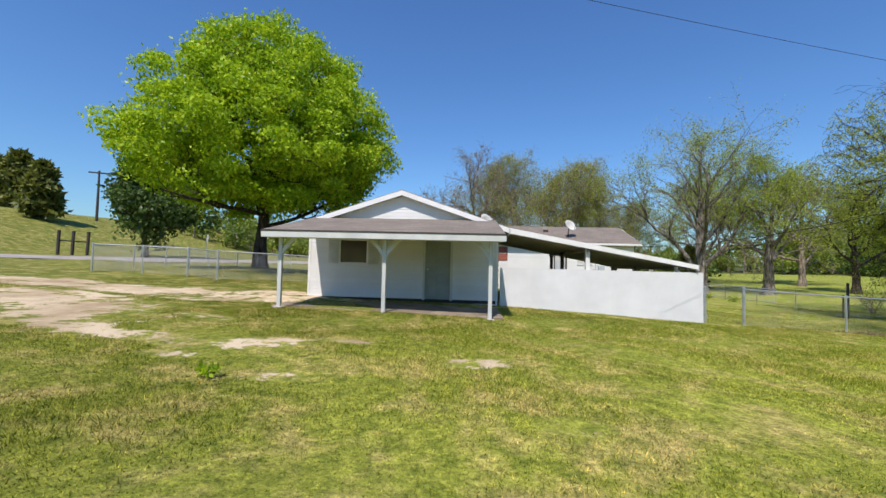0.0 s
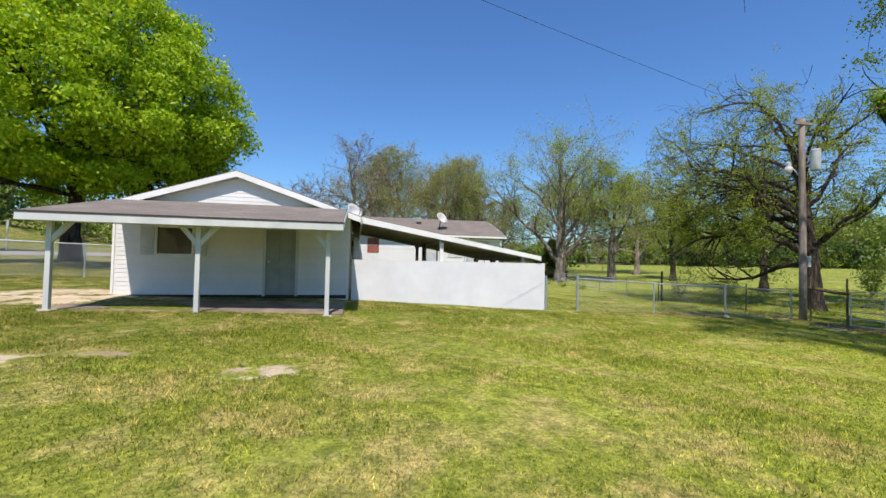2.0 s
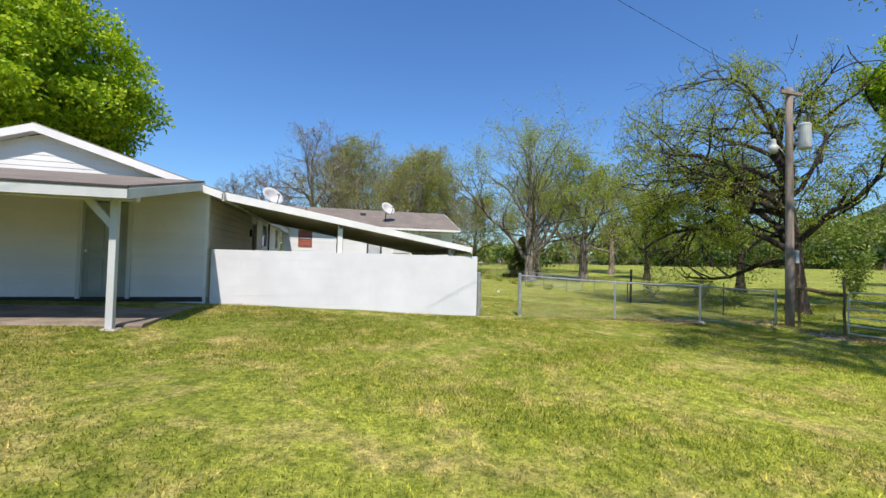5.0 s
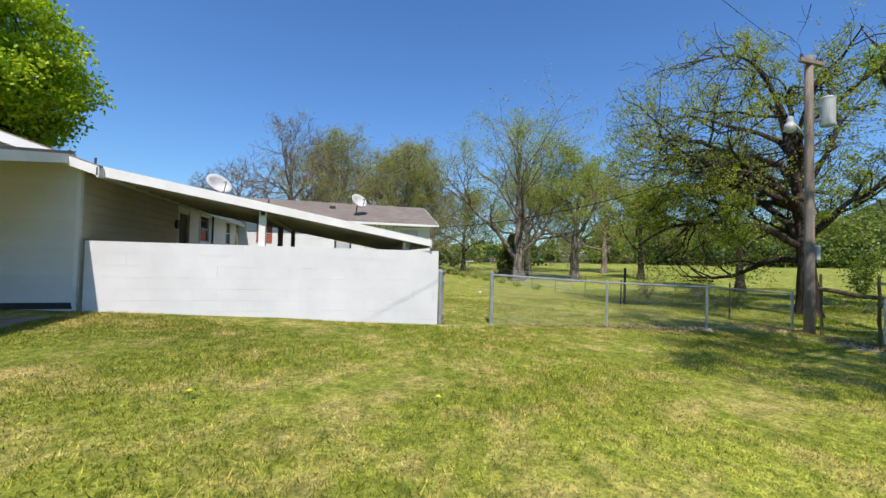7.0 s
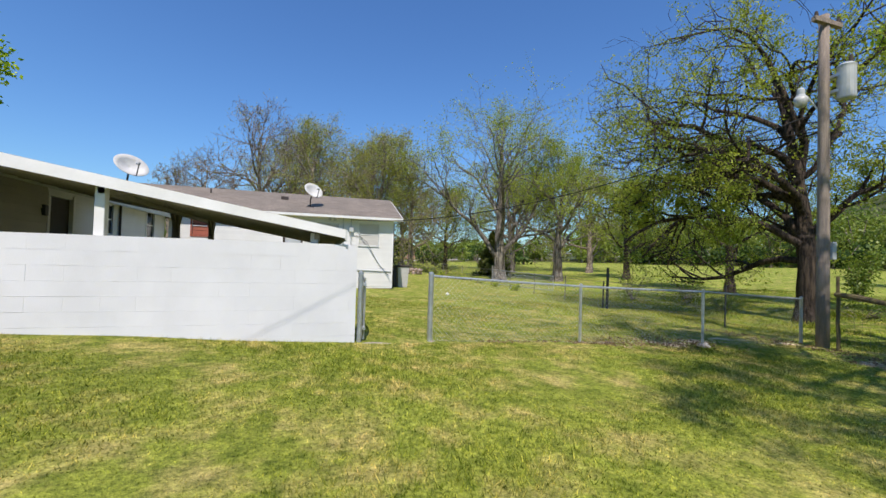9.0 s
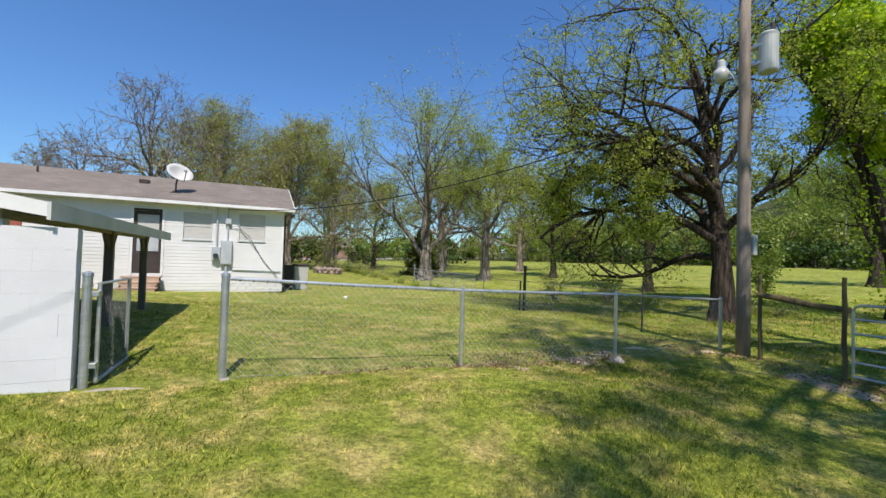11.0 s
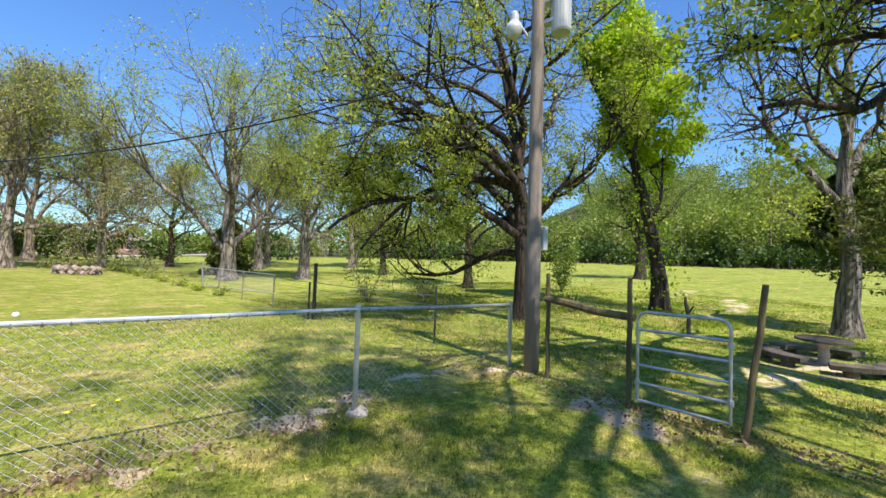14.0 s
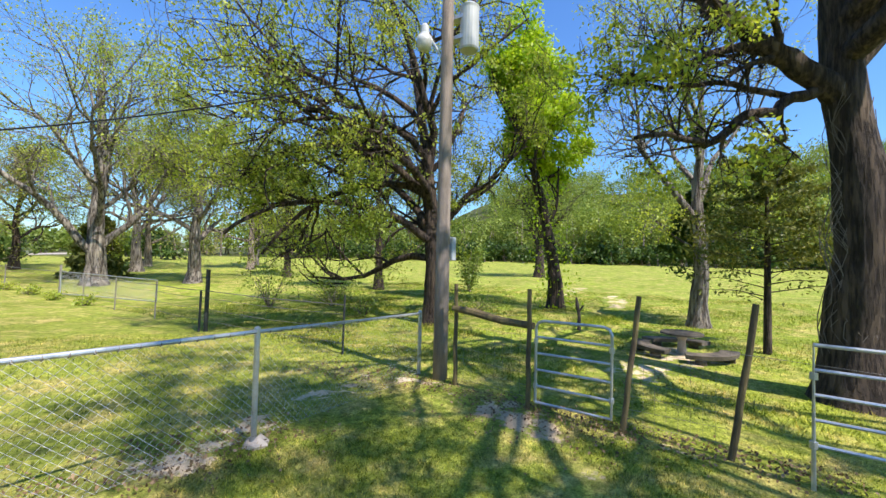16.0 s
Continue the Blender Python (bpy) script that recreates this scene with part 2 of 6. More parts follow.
M_GREYMETAL = mat("grey_enamel_box", (0.45, 0.48, 0.49), (0.36, 0.39, 0.40), 0.5, 3.0, 60, 0.06, 0.001, grain=0.03)
M_DISH = mat("light_grey_dish", (0.66, 0.65, 0.61), (0.55, 0.54, 0.50), 0.55, 4.0, 60, 0.05, 0.001, grain=0.03)
M_CURTAIN = mat("drawn_white_blind", (0.52, 0.51, 0.47), (0.45, 0.44, 0.41), 0.8, 2.0, 60, 0.1, 0.001, stretch=(1, 1, 6), grain=0.03)
M_RED = mat("red_brown_board", (0.34, 0.10, 0.06), (0.24, 0.07, 0.045), 0.8, 3.0, 40, 0.2, 0.002)
M_BRICK = mat("tan_step_paint", (0.50, 0.36, 0.26), (0.40, 0.28, 0.20), 0.85, 3.0, 40, 0.2, 0.003)
M_GLASS = glass_mat("dark_window_glass", (0.02, 0.024, 0.026))
M_PORCHGLASS = glass_mat("brown_window_glass", (0.075, 0.062, 0.05))
M_GRAVEL = mat("pale_gravel", (0.42, 0.38, 0.33), (0.31, 0.28, 0.24), 0.95, 0.6, 25, 0.6, 0.02)
M_LAMPGLASS = mat("frosted_lamp_glass", (0.55, 0.56, 0.54), (0.45, 0.46, 0.45), 0.3, 8.0, 60, 0.05, 0.001)
M_GREENBOX = mat("faded_plastic", (0.50, 0.50, 0.47), (0.42, 0.42, 0.4), 0.5, 3.0, 50, 0.05, 0.001)
M_TANSIDING = mat("tan_lap_siding", (0.46, 0.42, 0.33), (0.38, 0.35, 0.28), 0.6, 0.9, 30, 0.06, 0.002, rnd=0.03, grain=0.03)
M_BARNWALL = mat("tan_metal_siding", (0.42, 0.36, 0.28), (0.35, 0.3, 0.24), 0.7, 0.4, 8, 0.1, 0.01)
M_PINKBRICK = mat("pink_brick", (0.42, 0.25, 0.18), (0.34, 0.2, 0.15), 0.9, 0.6, 12, 0.3, 0.01)
M_CABLE = mat("black_cable", (0.02, 0.02, 0.02), (0.015, 0.015, 0.015), 0.6, 3, 40, 0.0, 0.001)
M_MULCH = mat("leaf_litter", (0.16, 0.11, 0.07), (0.09, 0.065, 0.04), 0.95, 4, 40, 0.6, 0.02)
M_ROCK = mat("stacked_field_stone", (0.40, 0.30, 0.23), (0.25, 0.2, 0.17), 0.95, 3, 30, 0.5, 0.02, rnd=0.2)
BARK_DARK = bark_mat("dark_furrowed_bark", (0.030, 0.022, 0.016), (0.125, 0.09, 0.065))
BARK_GREY = bark_mat("grey_pecan_bark", (0.14, 0.12, 0.10), (0.38, 0.34, 0.29), 7)
M_DEADLEAF = leaf_mat("dead_leaf", (0.12, 0.07, 0.04), (0.36, 0.25, 0.15), 0.15)
BARK_TWIG = bark_mat("grey_brown_twigs", (0.24, 0.195, 0.15), (0.46, 0.39, 0.31), 8)
LEAF_MAPLE = leaf_mat("fresh_maple_leaf", (0.19, 0.36, 0.015), (0.52, 0.66, 0.035), 0.42)
LEAF_PECAN = leaf_mat("young_pecan_leaf", (0.24, 0.34, 0.05), (0.52, 0.58, 0.1), 0.52)
LEAF_SPREAD = leaf_mat("olive_spring_leaf", (0.20, 0.29, 0.04), (0.48, 0.55, 0.085), 0.5, 0.35, ((0.6, 0.7, 0.7), (1.2, 1.1, 1.0)))
LEAF_OAK = leaf_mat("dusky_new_leaf", (0.1, 0.18, 0.035), (0.3, 0.37, 0.08), 0.45)
LEAF_BRIGHT = leaf_mat("bright_spring_leaf", (0.26, 0.42, 0.02), (0.52, 0.66, 0.04), 0.55)
LEAF_BUD = leaf_mat("olive_bud_leaf", (0.24, 0.28, 0.07), (0.46, 0.48, 0.13), 0.45)
LEAF_CEDAR = leaf_mat("cedar_needles", (0.07, 0.10, 0.025), (0.22, 0.23, 0.06), 0.35)
LEAF_WOODS = leaf_mat("mixed_woods_leaf", (0.18, 0.26, 0.05), (0.33, 0.41, 0.09), 0.4, 0.13, ((0.42, 0.52, 0.5), (1.3, 1.2, 1.1)))
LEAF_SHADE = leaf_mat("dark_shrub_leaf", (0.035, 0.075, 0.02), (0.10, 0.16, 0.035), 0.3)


# ---- mesh helpers ----
def link(name, me, m, parent=None, label=""):
    ob = new(name, me)
    if m and not me.materials:
        me.materials.append(m)
    if parent:
        ob.parent = parent
        ob.matrix_parent_inverse = base_of(parent).inverted()
    if label:
        tagged(ob, label)
    return ob


def base_of(ob):
    m = ob.matrix_basis.copy()
    while ob.parent:
        m = ob.parent.matrix_basis @ ob.matrix_parent_inverse @ m
        ob = ob.parent
    return m


def part(name, bm, m, parent=None, label="", smooth=False):
    me = bpy.data.meshes.new(name)
    bmesh.ops.recalc_face_normals(bm, faces=bm.faces)
    bm.to_mesh(me)
    bm.free()
    if smooth:
        for p in me.polygons:
            p.use_smooth = True
    return link(name, me, m, parent, label)


def thing(name, at, label, category, group="", kind=""):
    ob = new(name)
    ob.location = at
    ob.matrix_basis = Matrix.Translation(at)
    ob.empty_display_size = 0.1
    return tagged(ob, label, category, group, kind)


def box(bm, x0, x1, y0, y1, z0, z1, bev=0.0):
    vs = [bm.verts.new(p) for p in ((x0, y0, z0), (x1, y0, z0), (x1, y1, z0), (x0, y1, z0), (x0, y0, z1), (x1, y0, z1), (x1, y1, z1), (x0, y1, z1))]
    fs = [bm.faces.new([vs[k] for k in q]) for q in ((3, 2, 1, 0), (4, 5, 6, 7), (0, 1, 5, 4), (1, 2, 6, 5), (2, 3, 7, 6), (3, 0, 4, 7))]
    if bev:
        bmesh.ops.bevel(bm, geom=list({e for f in fs for e in f.edges}), offset=bev, segments=1, affect="EDGES")
    return bm


def a_box(*a, bev=0.0):
    return box(bmesh.new(), *a, bev=bev)


def prism(bm, outline, push):
    """A solid from an outline (list of points) pushed along a vector."""
    push = Vector(push)
    a = [bm.verts.new(p) for p in outline]
    b = [bm.verts.new(Vector(p) + push) for p in outline]
    bm.faces.new(a[::-1])
    bm.faces.new(b)
    for k in range(len(a)):
        j = (k + 1) % len(a)
        bm.faces.new((a[k], a[j], b[j], b[k]))
    return bm


def rod(bm, pts, r, n=8, cap=True):
    """A round bar along points; r: a radius or one for each point."""
    pts = [Vector(p) for p in pts]
    rs = r if hasattr(r, "__len__") else [r] * len(pts)
    rings = []
    side = None
    for k, p in enumerate(pts):
        d = (pts[min(k + 1, len(pts) - 1)] - pts[max(k - 1, 0)]).normalized()
        if side is None:
            side = d.orthogonal().normalized()
        side = (side - d * side.dot(d)).normalized()
        up = d.cross(side)
        rings.append([bm.verts.new(p + (side * math.cos(a) + up * math.sin(a)) * rs[k]) for a in (2 * math.pi * i / n for i in range(n))])
    for a, b in zip(rings, rings[1:]):
        for i in range(n):
            j = (i + 1) % n
            bm.faces.new((a[i], a[j], b[j], b[i]))
    if cap:
        bm.faces.new(rings[0][::-1])
        bm.faces.new(rings[-1])
    return bm


def a_rod(pts, r, n=8):
    return rod(bmesh.new(), pts, r, n)


def fast_mesh(name, verts, quads):
    """A mesh from numpy arrays of points and of four-cornered faces."""
    me = bpy.data.meshes.new(name)
    k = quads.shape[1]
    me.vertices.add(len(verts))
    me.vertices.foreach_set("co", np.ascontiguousarray(verts, dtype=np.float32).ravel())
    me.loops.add(quads.size)
    me.loops.foreach_set("vertex_index", np.ascontiguousarray(quads, dtype=np.int32).ravel())
    me.polygons.add(len(quads))
    me.polygons.foreach_set("loop_start", np.arange(0, quads.size, k, dtype=np.int32))
    me.update(calc_edges=True)
    return me


# ---- the lie of the land ----
def ease(a, b, v):
    t = np.clip((v - a) / (b - a), 0, 1)
    return t * t * (3 - 2 * t)


def land(x, y):
    """Height of the ground: a gentle fall to +x, a dip past the post fence, then pasture climbing to wooded hills."""
    x, y = np.asarray(x, float), np.asarray(y, float)
    z = -0.038 * np.clip(x, -12, 11)
    z = z + 0.036 * np.clip(-12 - x, 0, 45)
    z = z - 0.12 * ease(11, 13.5, x) + 0.030 * np.clip(x - 15, 0, 70)
    z = z + 0.016 * np.clip(y - 14, 0, 90) * ease(14, 24, y)
    z = z + 0.20 * np.exp(-((x + 5) ** 2) / 20.5 - ((y - 4) ** 2) / 32)
    z = z + 0.45 * np.exp(-((x + 19.4) ** 2 + (y - 11) ** 2) / 40)
    z = z + 6.0 * ease(46, 76, -x)
    r = np.hypot(x - 5, y)
    hill = 30 * ease(86, 190, r) * (0.1 + 0.9 * ease(0.82, 0.99, x / np.maximum(r, 1)))
    return z + hill


def at_ground(x, y, dz=0.0):
    return Vector((x, y, float(land(x, y)) + dz))


# ---- ground ----
BARE = [  # x, y, half length, half width, turn, strength
    (-18.5, -0.9, 8.5, 1.6, 2, 0.66), (-13.3, 0.3, 1.7, 1.2, 0, 0.62), (-16.2, -4.3, 3.8, 1.6, -25, 0.56), (-21, -4.8, 5.5, 2.0, -8, 0.56), (-14.6, -6.1, 2.2, 0.9, -30, 0.56), (-13.9, -1.4, 2.6, 1.2, 20, 0.60),
    (-10.6, -7.05, 1.5, 0.5, 10, 0.50), (-12.2, -6.9, 1.2, 0.4, 0, 0.47), (-11.0, -7.8, 0.6, 0.3, 0, 0.47), (-7.15, -7.4, 0.6, 0.35, 20, 0.41), (-9.1, -6.6, 0.7, 0.25, 0, 0.45), (-12.3, -5.1, 0.9, 0.35, -20, 0.46),
    (-9.3, -8.4, 0.5, 0.25, 0, 0.38), (-6.4, -9.3, 0.5, 0.3, 0, 0.36),
    (9.55, -1.85, 1.15, 0.5, 67, 0.52), (9.75, -3.9, 1.3, 0.22, 93, 0.48), (9.95, 0.5, 1.6, 0.32, 97, 0.42), (6.2, 0.15, 1.5, 0.5, 15, 0.35), (1.9, 0.12, 1.0, 0.08, 0, 0.3), (8.3, -3.0, 0.6, 0.3, 0, 0.42), (8.6, 0.6, 1.4, 0.4, 5, 0.42),
    (13.7, -3.0, 2.4, 0.7, -20, 0.45), (15.6, -3.6, 1.4, 1.2, 0, 0.48), (21, 6, 3, 0.5, 20, 0.42), (26, -1, 3.5, 0.7, 10, 0.44), (30, 2, 4, 0.7, 0, 0.42), (-9, -2.75, 3.4, 0.25, 0, 0.34),
]


def bare_at(x, y):
    out = np.full(np.shape(x), -0.25)
    for cx, cy, a, b, turn, k in BARE:
        c, s = math.cos(radians(turn)), math.sin(radians(turn))
        u, v = ((x - cx) * c + (y - cy) * s) / a, (-(x - cx) * s + (y - cy) * c) / b
        d = np.sqrt(u * u + v * v)
        out = np.maximum(out, k - (k + 0.25) * ease(0.45, 1.5, d))
    return out


N = 380
u = np.linspace(-1, 1, N)
gx = 3.0 * np.sinh(7 * u) - 1
gy = 3.0 * np.sinh(7 * u) - 4
GX, GY = np.meshgrid(gx, gy)
GZ = land(GX, GY)
rng = np.random.default_rng(4)
for wave in range(14):
    k = rng.uniform(0.5, 3.0)
    a = rng.uniform(0, 6.28)
    GZ = GZ + 0.012 / k * np.sin(k * (GX * math.cos(a) + GY * math.sin(a)) + rng.uniform(0, 6)) * (np.hypot(GX, GY) < 60)
idx = np.arange(N * N).reshape(N, N)
quads = np.stack([idx[:-1, :-1], idx[:-1, 1:], idx[1:, 1:], idx[1:, :-1]], -1).reshape(-1, 4)
me = fast_mesh("ground", np.stack([GX, GY, GZ], -1).reshape(-1, 3), quads)
me.attributes.new("bare", "FLOAT", "POINT").data.foreach_set("value", bare_at(GX, GY).astype(np.float32).ravel())
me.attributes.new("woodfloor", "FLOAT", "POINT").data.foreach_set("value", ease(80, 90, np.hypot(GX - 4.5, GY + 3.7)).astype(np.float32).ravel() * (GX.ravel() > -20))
me.polygons.foreach_set("use_smooth", np.ones(len(quads), bool))
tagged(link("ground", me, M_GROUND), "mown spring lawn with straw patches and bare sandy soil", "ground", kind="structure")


def strip(name, line, width, m, label, lift=0.03, category="road"):
    """A ribbon of ground cover that follows the land."""
    line = [Vector((*p, 0)) for p in line]
    fine = []
    for a, b in zip(line, line[1:]):
        k = max(2, int((b - a).length / 1.5))
        fine += [a.lerp(b, i / k) for i in range(k)]
    fine.append(line[-1])
    bm = bmesh.new()
    rows = []
    for i, p in enumerate(fine):
        d = (fine[min(i + 1, len(fine) - 1)] - fine[max(i - 1, 0)]).normalized()
        s = Vector((-d.y, d.x, 0))
        w = width * (1 + 0.06 * math.sin(i * 1.7)) / 2
        row = []
        for f in (-1, -0.5, 0, 0.5, 1):
            q = p + s * w * f
            row.append(bm.verts.new((q.x, q.y, float(land(q.x, q.y)) + lift * (1 - 0.9 * abs(f)))))
        rows.append(row)
    for a, b in zip(rows, rows[1:]):
        for i in range(4):
            bm.faces.new((a[i], a[i + 1], b[i + 1], b[i]))
    return tagged(part(name, bm, m), label, category, kind="structure")


strip("road", [(-70, -14), (-45, 9), (-36, 22), (-29, 40), (-18, 70), (-5, 110)], 7.5, M_GRAVEL, "pale gravel country road beyond the fence", 0.14)
strip("driveway", [(-24, 86), (10, 78), (40, 92), (90, 120)], 4.0, M_GRAVEL, "pale lane behind the far trees", 0.2)


# ---- house ----
def siding(wall, y, x0, x1, z0, z1, holes=(), gable=None, m=M_WHITE, step=0.115, across="x", out=-1, lap=0.015):
    """Lapped boards on a wall face: each is a wedge, cut at the openings (x0, x1, z0, z1)."""
    z = z0
    while z < z1 - 0.01:
        zt = min(z + step, z1)
        a, b = x0, x1
        if gable:
            px, pz, slope = gable
            reach = (pz - z - step * 0.5) / slope
            if reach < 0.1:
                break
            a, b = max(a, px - reach), min(b, px + reach)
        cuts = [(a, b)]
        for h0, h1, k0, k1 in holes:
            if k0 < zt - 0.02 and k1 > z + 0.02:
                nxt = []
                for c0, c1 in cuts:
                    if h0 > c0:
                        nxt.append((c0, min(c1, h0)))
                    if h1 < c1:
                        nxt.append((max(c0, h1), c1))
                cuts = [c for c in nxt if c[1] - c[0] > 0.03]
        for c0, c1 in cuts:
            o = [(0.003, z), (lap, z), (0.006, zt + 0.012), (0.003, zt + 0.012)]
            if across == "x":
                ol = [(c0, y + out * d, h) for d, h in o]
                push = (c1 - c0, 0, 0)
            else:
                ol = [(y + out * d, c0, h) for d, h in o]
                push = (0, c1 - c0, 0)
            part("siding_board", prism(bmesh.new(), ol, push), m, wall)
        z += step


def wall_with_holes(name, house, y, thick, x0, x1, z0, z1, holes, m, across="x"):
    """A solid wall made of piers and spandrels round its openings, as one mesh."""
    bm = bmesh.new()
    xs = sorted({x0, x1, *(v for h in holes for v in h[:2])})
    for a, b in zip(xs, xs[1:]):
        spans = [(z0, z1)]
        for h0, h1, k0, k1 in holes:
            if h0 <= a + 1e-6 and h1 >= b - 1e-6:
                spans = [s for c0, c1 in spans for s in ((c0, min(c1, k0)), (max(c0, k1), c1)) if s[1] - s[0] > 0.01]
        for s0, s1 in spans:
            if across == "x":
                box(bm, a, b, y, y + thick, s0, s1)
            else:
                box(bm, y - thick, y, a, b, s0, s1)
    bmesh.ops.remove_doubles(bm, verts=bm.verts, dist=0.0005)
    return part(name, bm, m, house)


def window(house, y, x0, x1, z0, z1, glass, label, bars=1, across="x", out=-1, trim=M_TRIM, t=0.055, name="window"):
    """A framed sash: casing, sash bars, panes and a sill set in the opening."""
    def bx(a, b, d0, d1, c, d):
        d0, d1 = sorted((y + out * d0, y + out * d1))
        return a_box(a, b, d0, d1, c, d, bev=0.004) if across == "x" else a_box(d0, d1, a, b, c, d, bev=0.004)
    w = part(name, bx(x0 - 0.005, x1 + 0.005, -0.10, -0.085, z0 - 0.005, z1 + 0.005), M_DARKWOOD, house, label)
    for a, b, c, d in ((x0 - t, x0, z0 - t, z1 + t), (x1, x1 + t, z0 - t, z1 + t), (x0, x1, z1, z1 + t), (x0, x1, z0 - t, z0)):
        part("window_frame", bx(a, b, 0.0, 0.030, c, d), trim, w)
    rows = bars + 1
    for k in range(rows):
        c, d = z0 + (z1 - z0) * k / rows, z0 + (z1 - z0) * (k + 1) / rows
        part("pane", bx(x0 + 0.002, x1 - 0.002, -0.03, -0.022, c + 0.018, d - 0.018), glass, w)
        for e0, e1 in ((c, c + 0.018), (d - 0.018, d)):
            part("sash", bx(x0 + 0.001, x1 - 0.001, -0.04, -0.008, e0, e1), trim, w)
    part("window_sill", bx(x0 - t - 0.02, x1 + t + 0.02, 0.0, 0.05, z0 - t - 0.03, z0 - t - 0.001), trim, w)
    return w


def slab_roof(name, house, outline, push, label="", m=M_SHINGLE):
    return part(name, prism(bmesh.new(), outline, push), m, house, label)


house = thing("farmhouse", (-9.4, 6, 0.45), "white lap-sided single-storey farmhouse with brown shingle roofs", "house")
PX, PZ, SL = -9.37, 3.90, 0.335          # ridge of the front wing and its pitch
F0, F1, FZ = -12.39, -6.28, 0.49          # front wall
E0 = 2.88                                 # wall top at the eaves
win = (-11.34, -10.49, 1.60, 2.34)
dor = (-8.58, -7.79, 0.47, 2.50)
front = wall_with_holes("wall", house, 0.0, 0.14, F0, F1, 0.30, 2.86, [win, dor], M_TRIM)
siding(front, 0.0, F0 + 0.05, F1 - 0.05, FZ + 0.02, 2.84, [(-11.36, -10.47, 1.54, 2.40), (-8.66, -7.72, 0.3, 2.58)])
gab = part("gable_wall", prism(bmesh.new(), [(F0, 0.0, 2.87), (F1, 0.0, 2.87), (PX, 0.0, PZ - 0.12)], (0, 0.14, 0)), M_TRIM, house)
siding(gab, 0.0, F0, F1, 2.90, PZ - 0.1, gable=(PX, PZ - 0.16, SL))
for x in (F0, F1 - 0.06):
    part("corner_trim", a_box(x, x + 0.06, -0.026, 0.0, 0.44, 2.85, bev=0.003), M_TRIM, house)
# solid dark strip in place of the shaded gap below the boards
part("gap_shade_strip", a_box(F0 + 0.06, F1 - 0.06, -0.012, -0.001, 0.40, FZ + 0.015), M_DARKWOOD, house, "dark strip standing in for the shaded gap under the siding")
w = window(house, 0.0, *win, M_PORCHGLASS, "brown-tinted porch window between grey shutters", 0)
for a, b in ((-11.73, -11.40), (-10.43, -10.11)):
    s = part("shutter", a_box(a, b, -0.045, -0.022, 1.575, 2.37, bev=0.004), M_SHUTTER, house, "grey louvred shutter")
    for k in range(11):
        z = 1.63 + k * 0.064
        part("louvre", prism(bmesh.new(), [(a + 0.045, -0.046, z), (a + 0.045, -0.062, z + 0.006), (a + 0.045, -0.046, z + 0.05)], (b - a - 0.09, 0, 0)), M_SHUTTER, s)
d = part("door", a_box(-8.575, -7.795, 0.03, 0.075, 0.475, 2.48, bev=0.004), M_DOOR, house, "plain grey-green front door, shut")
for z0, z1 in ((0.62, 1.30), (1.45, 2.30)):
    for x0, x1 in ((-8.48, -8.22), (-8.14, -7.89)):
        part("door_panel", a_box(x0, x1, 0.018, 0.031, z0, z1, bev=0.01), M_DOOR, d)
part("door_handle", a_rod([(-8.50, 0.03, 1.45), (-8.50, -0.03, 1.45), (-8.50, -0.05, 1.45)], [0.012, 0.012, 0.03], 10), M_GALV, d, "round metal knob")
for x in (-8.66, -7.785):
    part("door_frame", a_box(x, x + 0.075, -0.035, -0.001, 0.47, 2.56, bev=0.003), M_GREYTRIM, house)
part("door_sill", a_box(-8.6, -7.77, -0.05, 0.02, 0.43, 0.473), M_DARKWOOD, house)

# side wall of the wing under the lean-to, and its continuation to the back wing
so = [(4.45, 5.30, 0.30, 2.52), (6.32, 7.25, 1.80, 2.62), (9.60, 10.25, 1.80, 2.68)]
side = wall_with_holes("wall", house, F1, 0.14, 0.145, 11.3, 0.05, 2.86, so, M_TRIM, "y")
# first stretch of boards is tan, darker than the boards further back
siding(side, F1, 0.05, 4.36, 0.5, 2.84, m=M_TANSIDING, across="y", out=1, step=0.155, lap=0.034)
siding(side, F1, 5.38, 11.2, 0.5, 2.84, [(6.25, 7.32, 1.73, 2.70), (9.53, 10.32, 1.73, 2.76)], across="y", out=1)
d2 = part("door", a_box(F1 - 0.09, F1 - 0.05, 4.46, 5.29, 0.31, 2.51, bev=0.004), M_DARKWOOD, house, "dark brown side door in the shade")
part("door_handle", a_rod([(F1 - 0.05, 4.56, 1.3), (F1 + 0.02, 4.56, 1.3)], [0.012, 0.03], 10), M_GALV, d2, "small round knob")
for y in (4.37, 5.30):
    part("door_frame", a_box(F1, F1 + 0.03, y, y + 0.08, 0.3, 2.6, bev=0.003), M_TRIM, house)
for o in so[1:]:
    window(house, F1, o[0], o[1], o[2], o[3], M_GLASS, "dark double-hung side window", 1, "y", 1)
part("downpipe", a_rod([(F1 + 0.05, 7.62, 2.85), (F1 + 0.05, 7.62, 1.0)], 0.03, 10), M_DARKWOOD, house, "dark electrical conduit with a cap")
part("sconce", a_box(F1 + 0.001, F1 + 0.09, 4.16, 4.28, 2.05, 2.28, bev=0.01), M_BLACKMETAL, house, "small black wall lantern")
part("wall", a_box(F0, F0 + 0.14, 0.145, 16, 0.2, 2.86), M_TRIM, house)

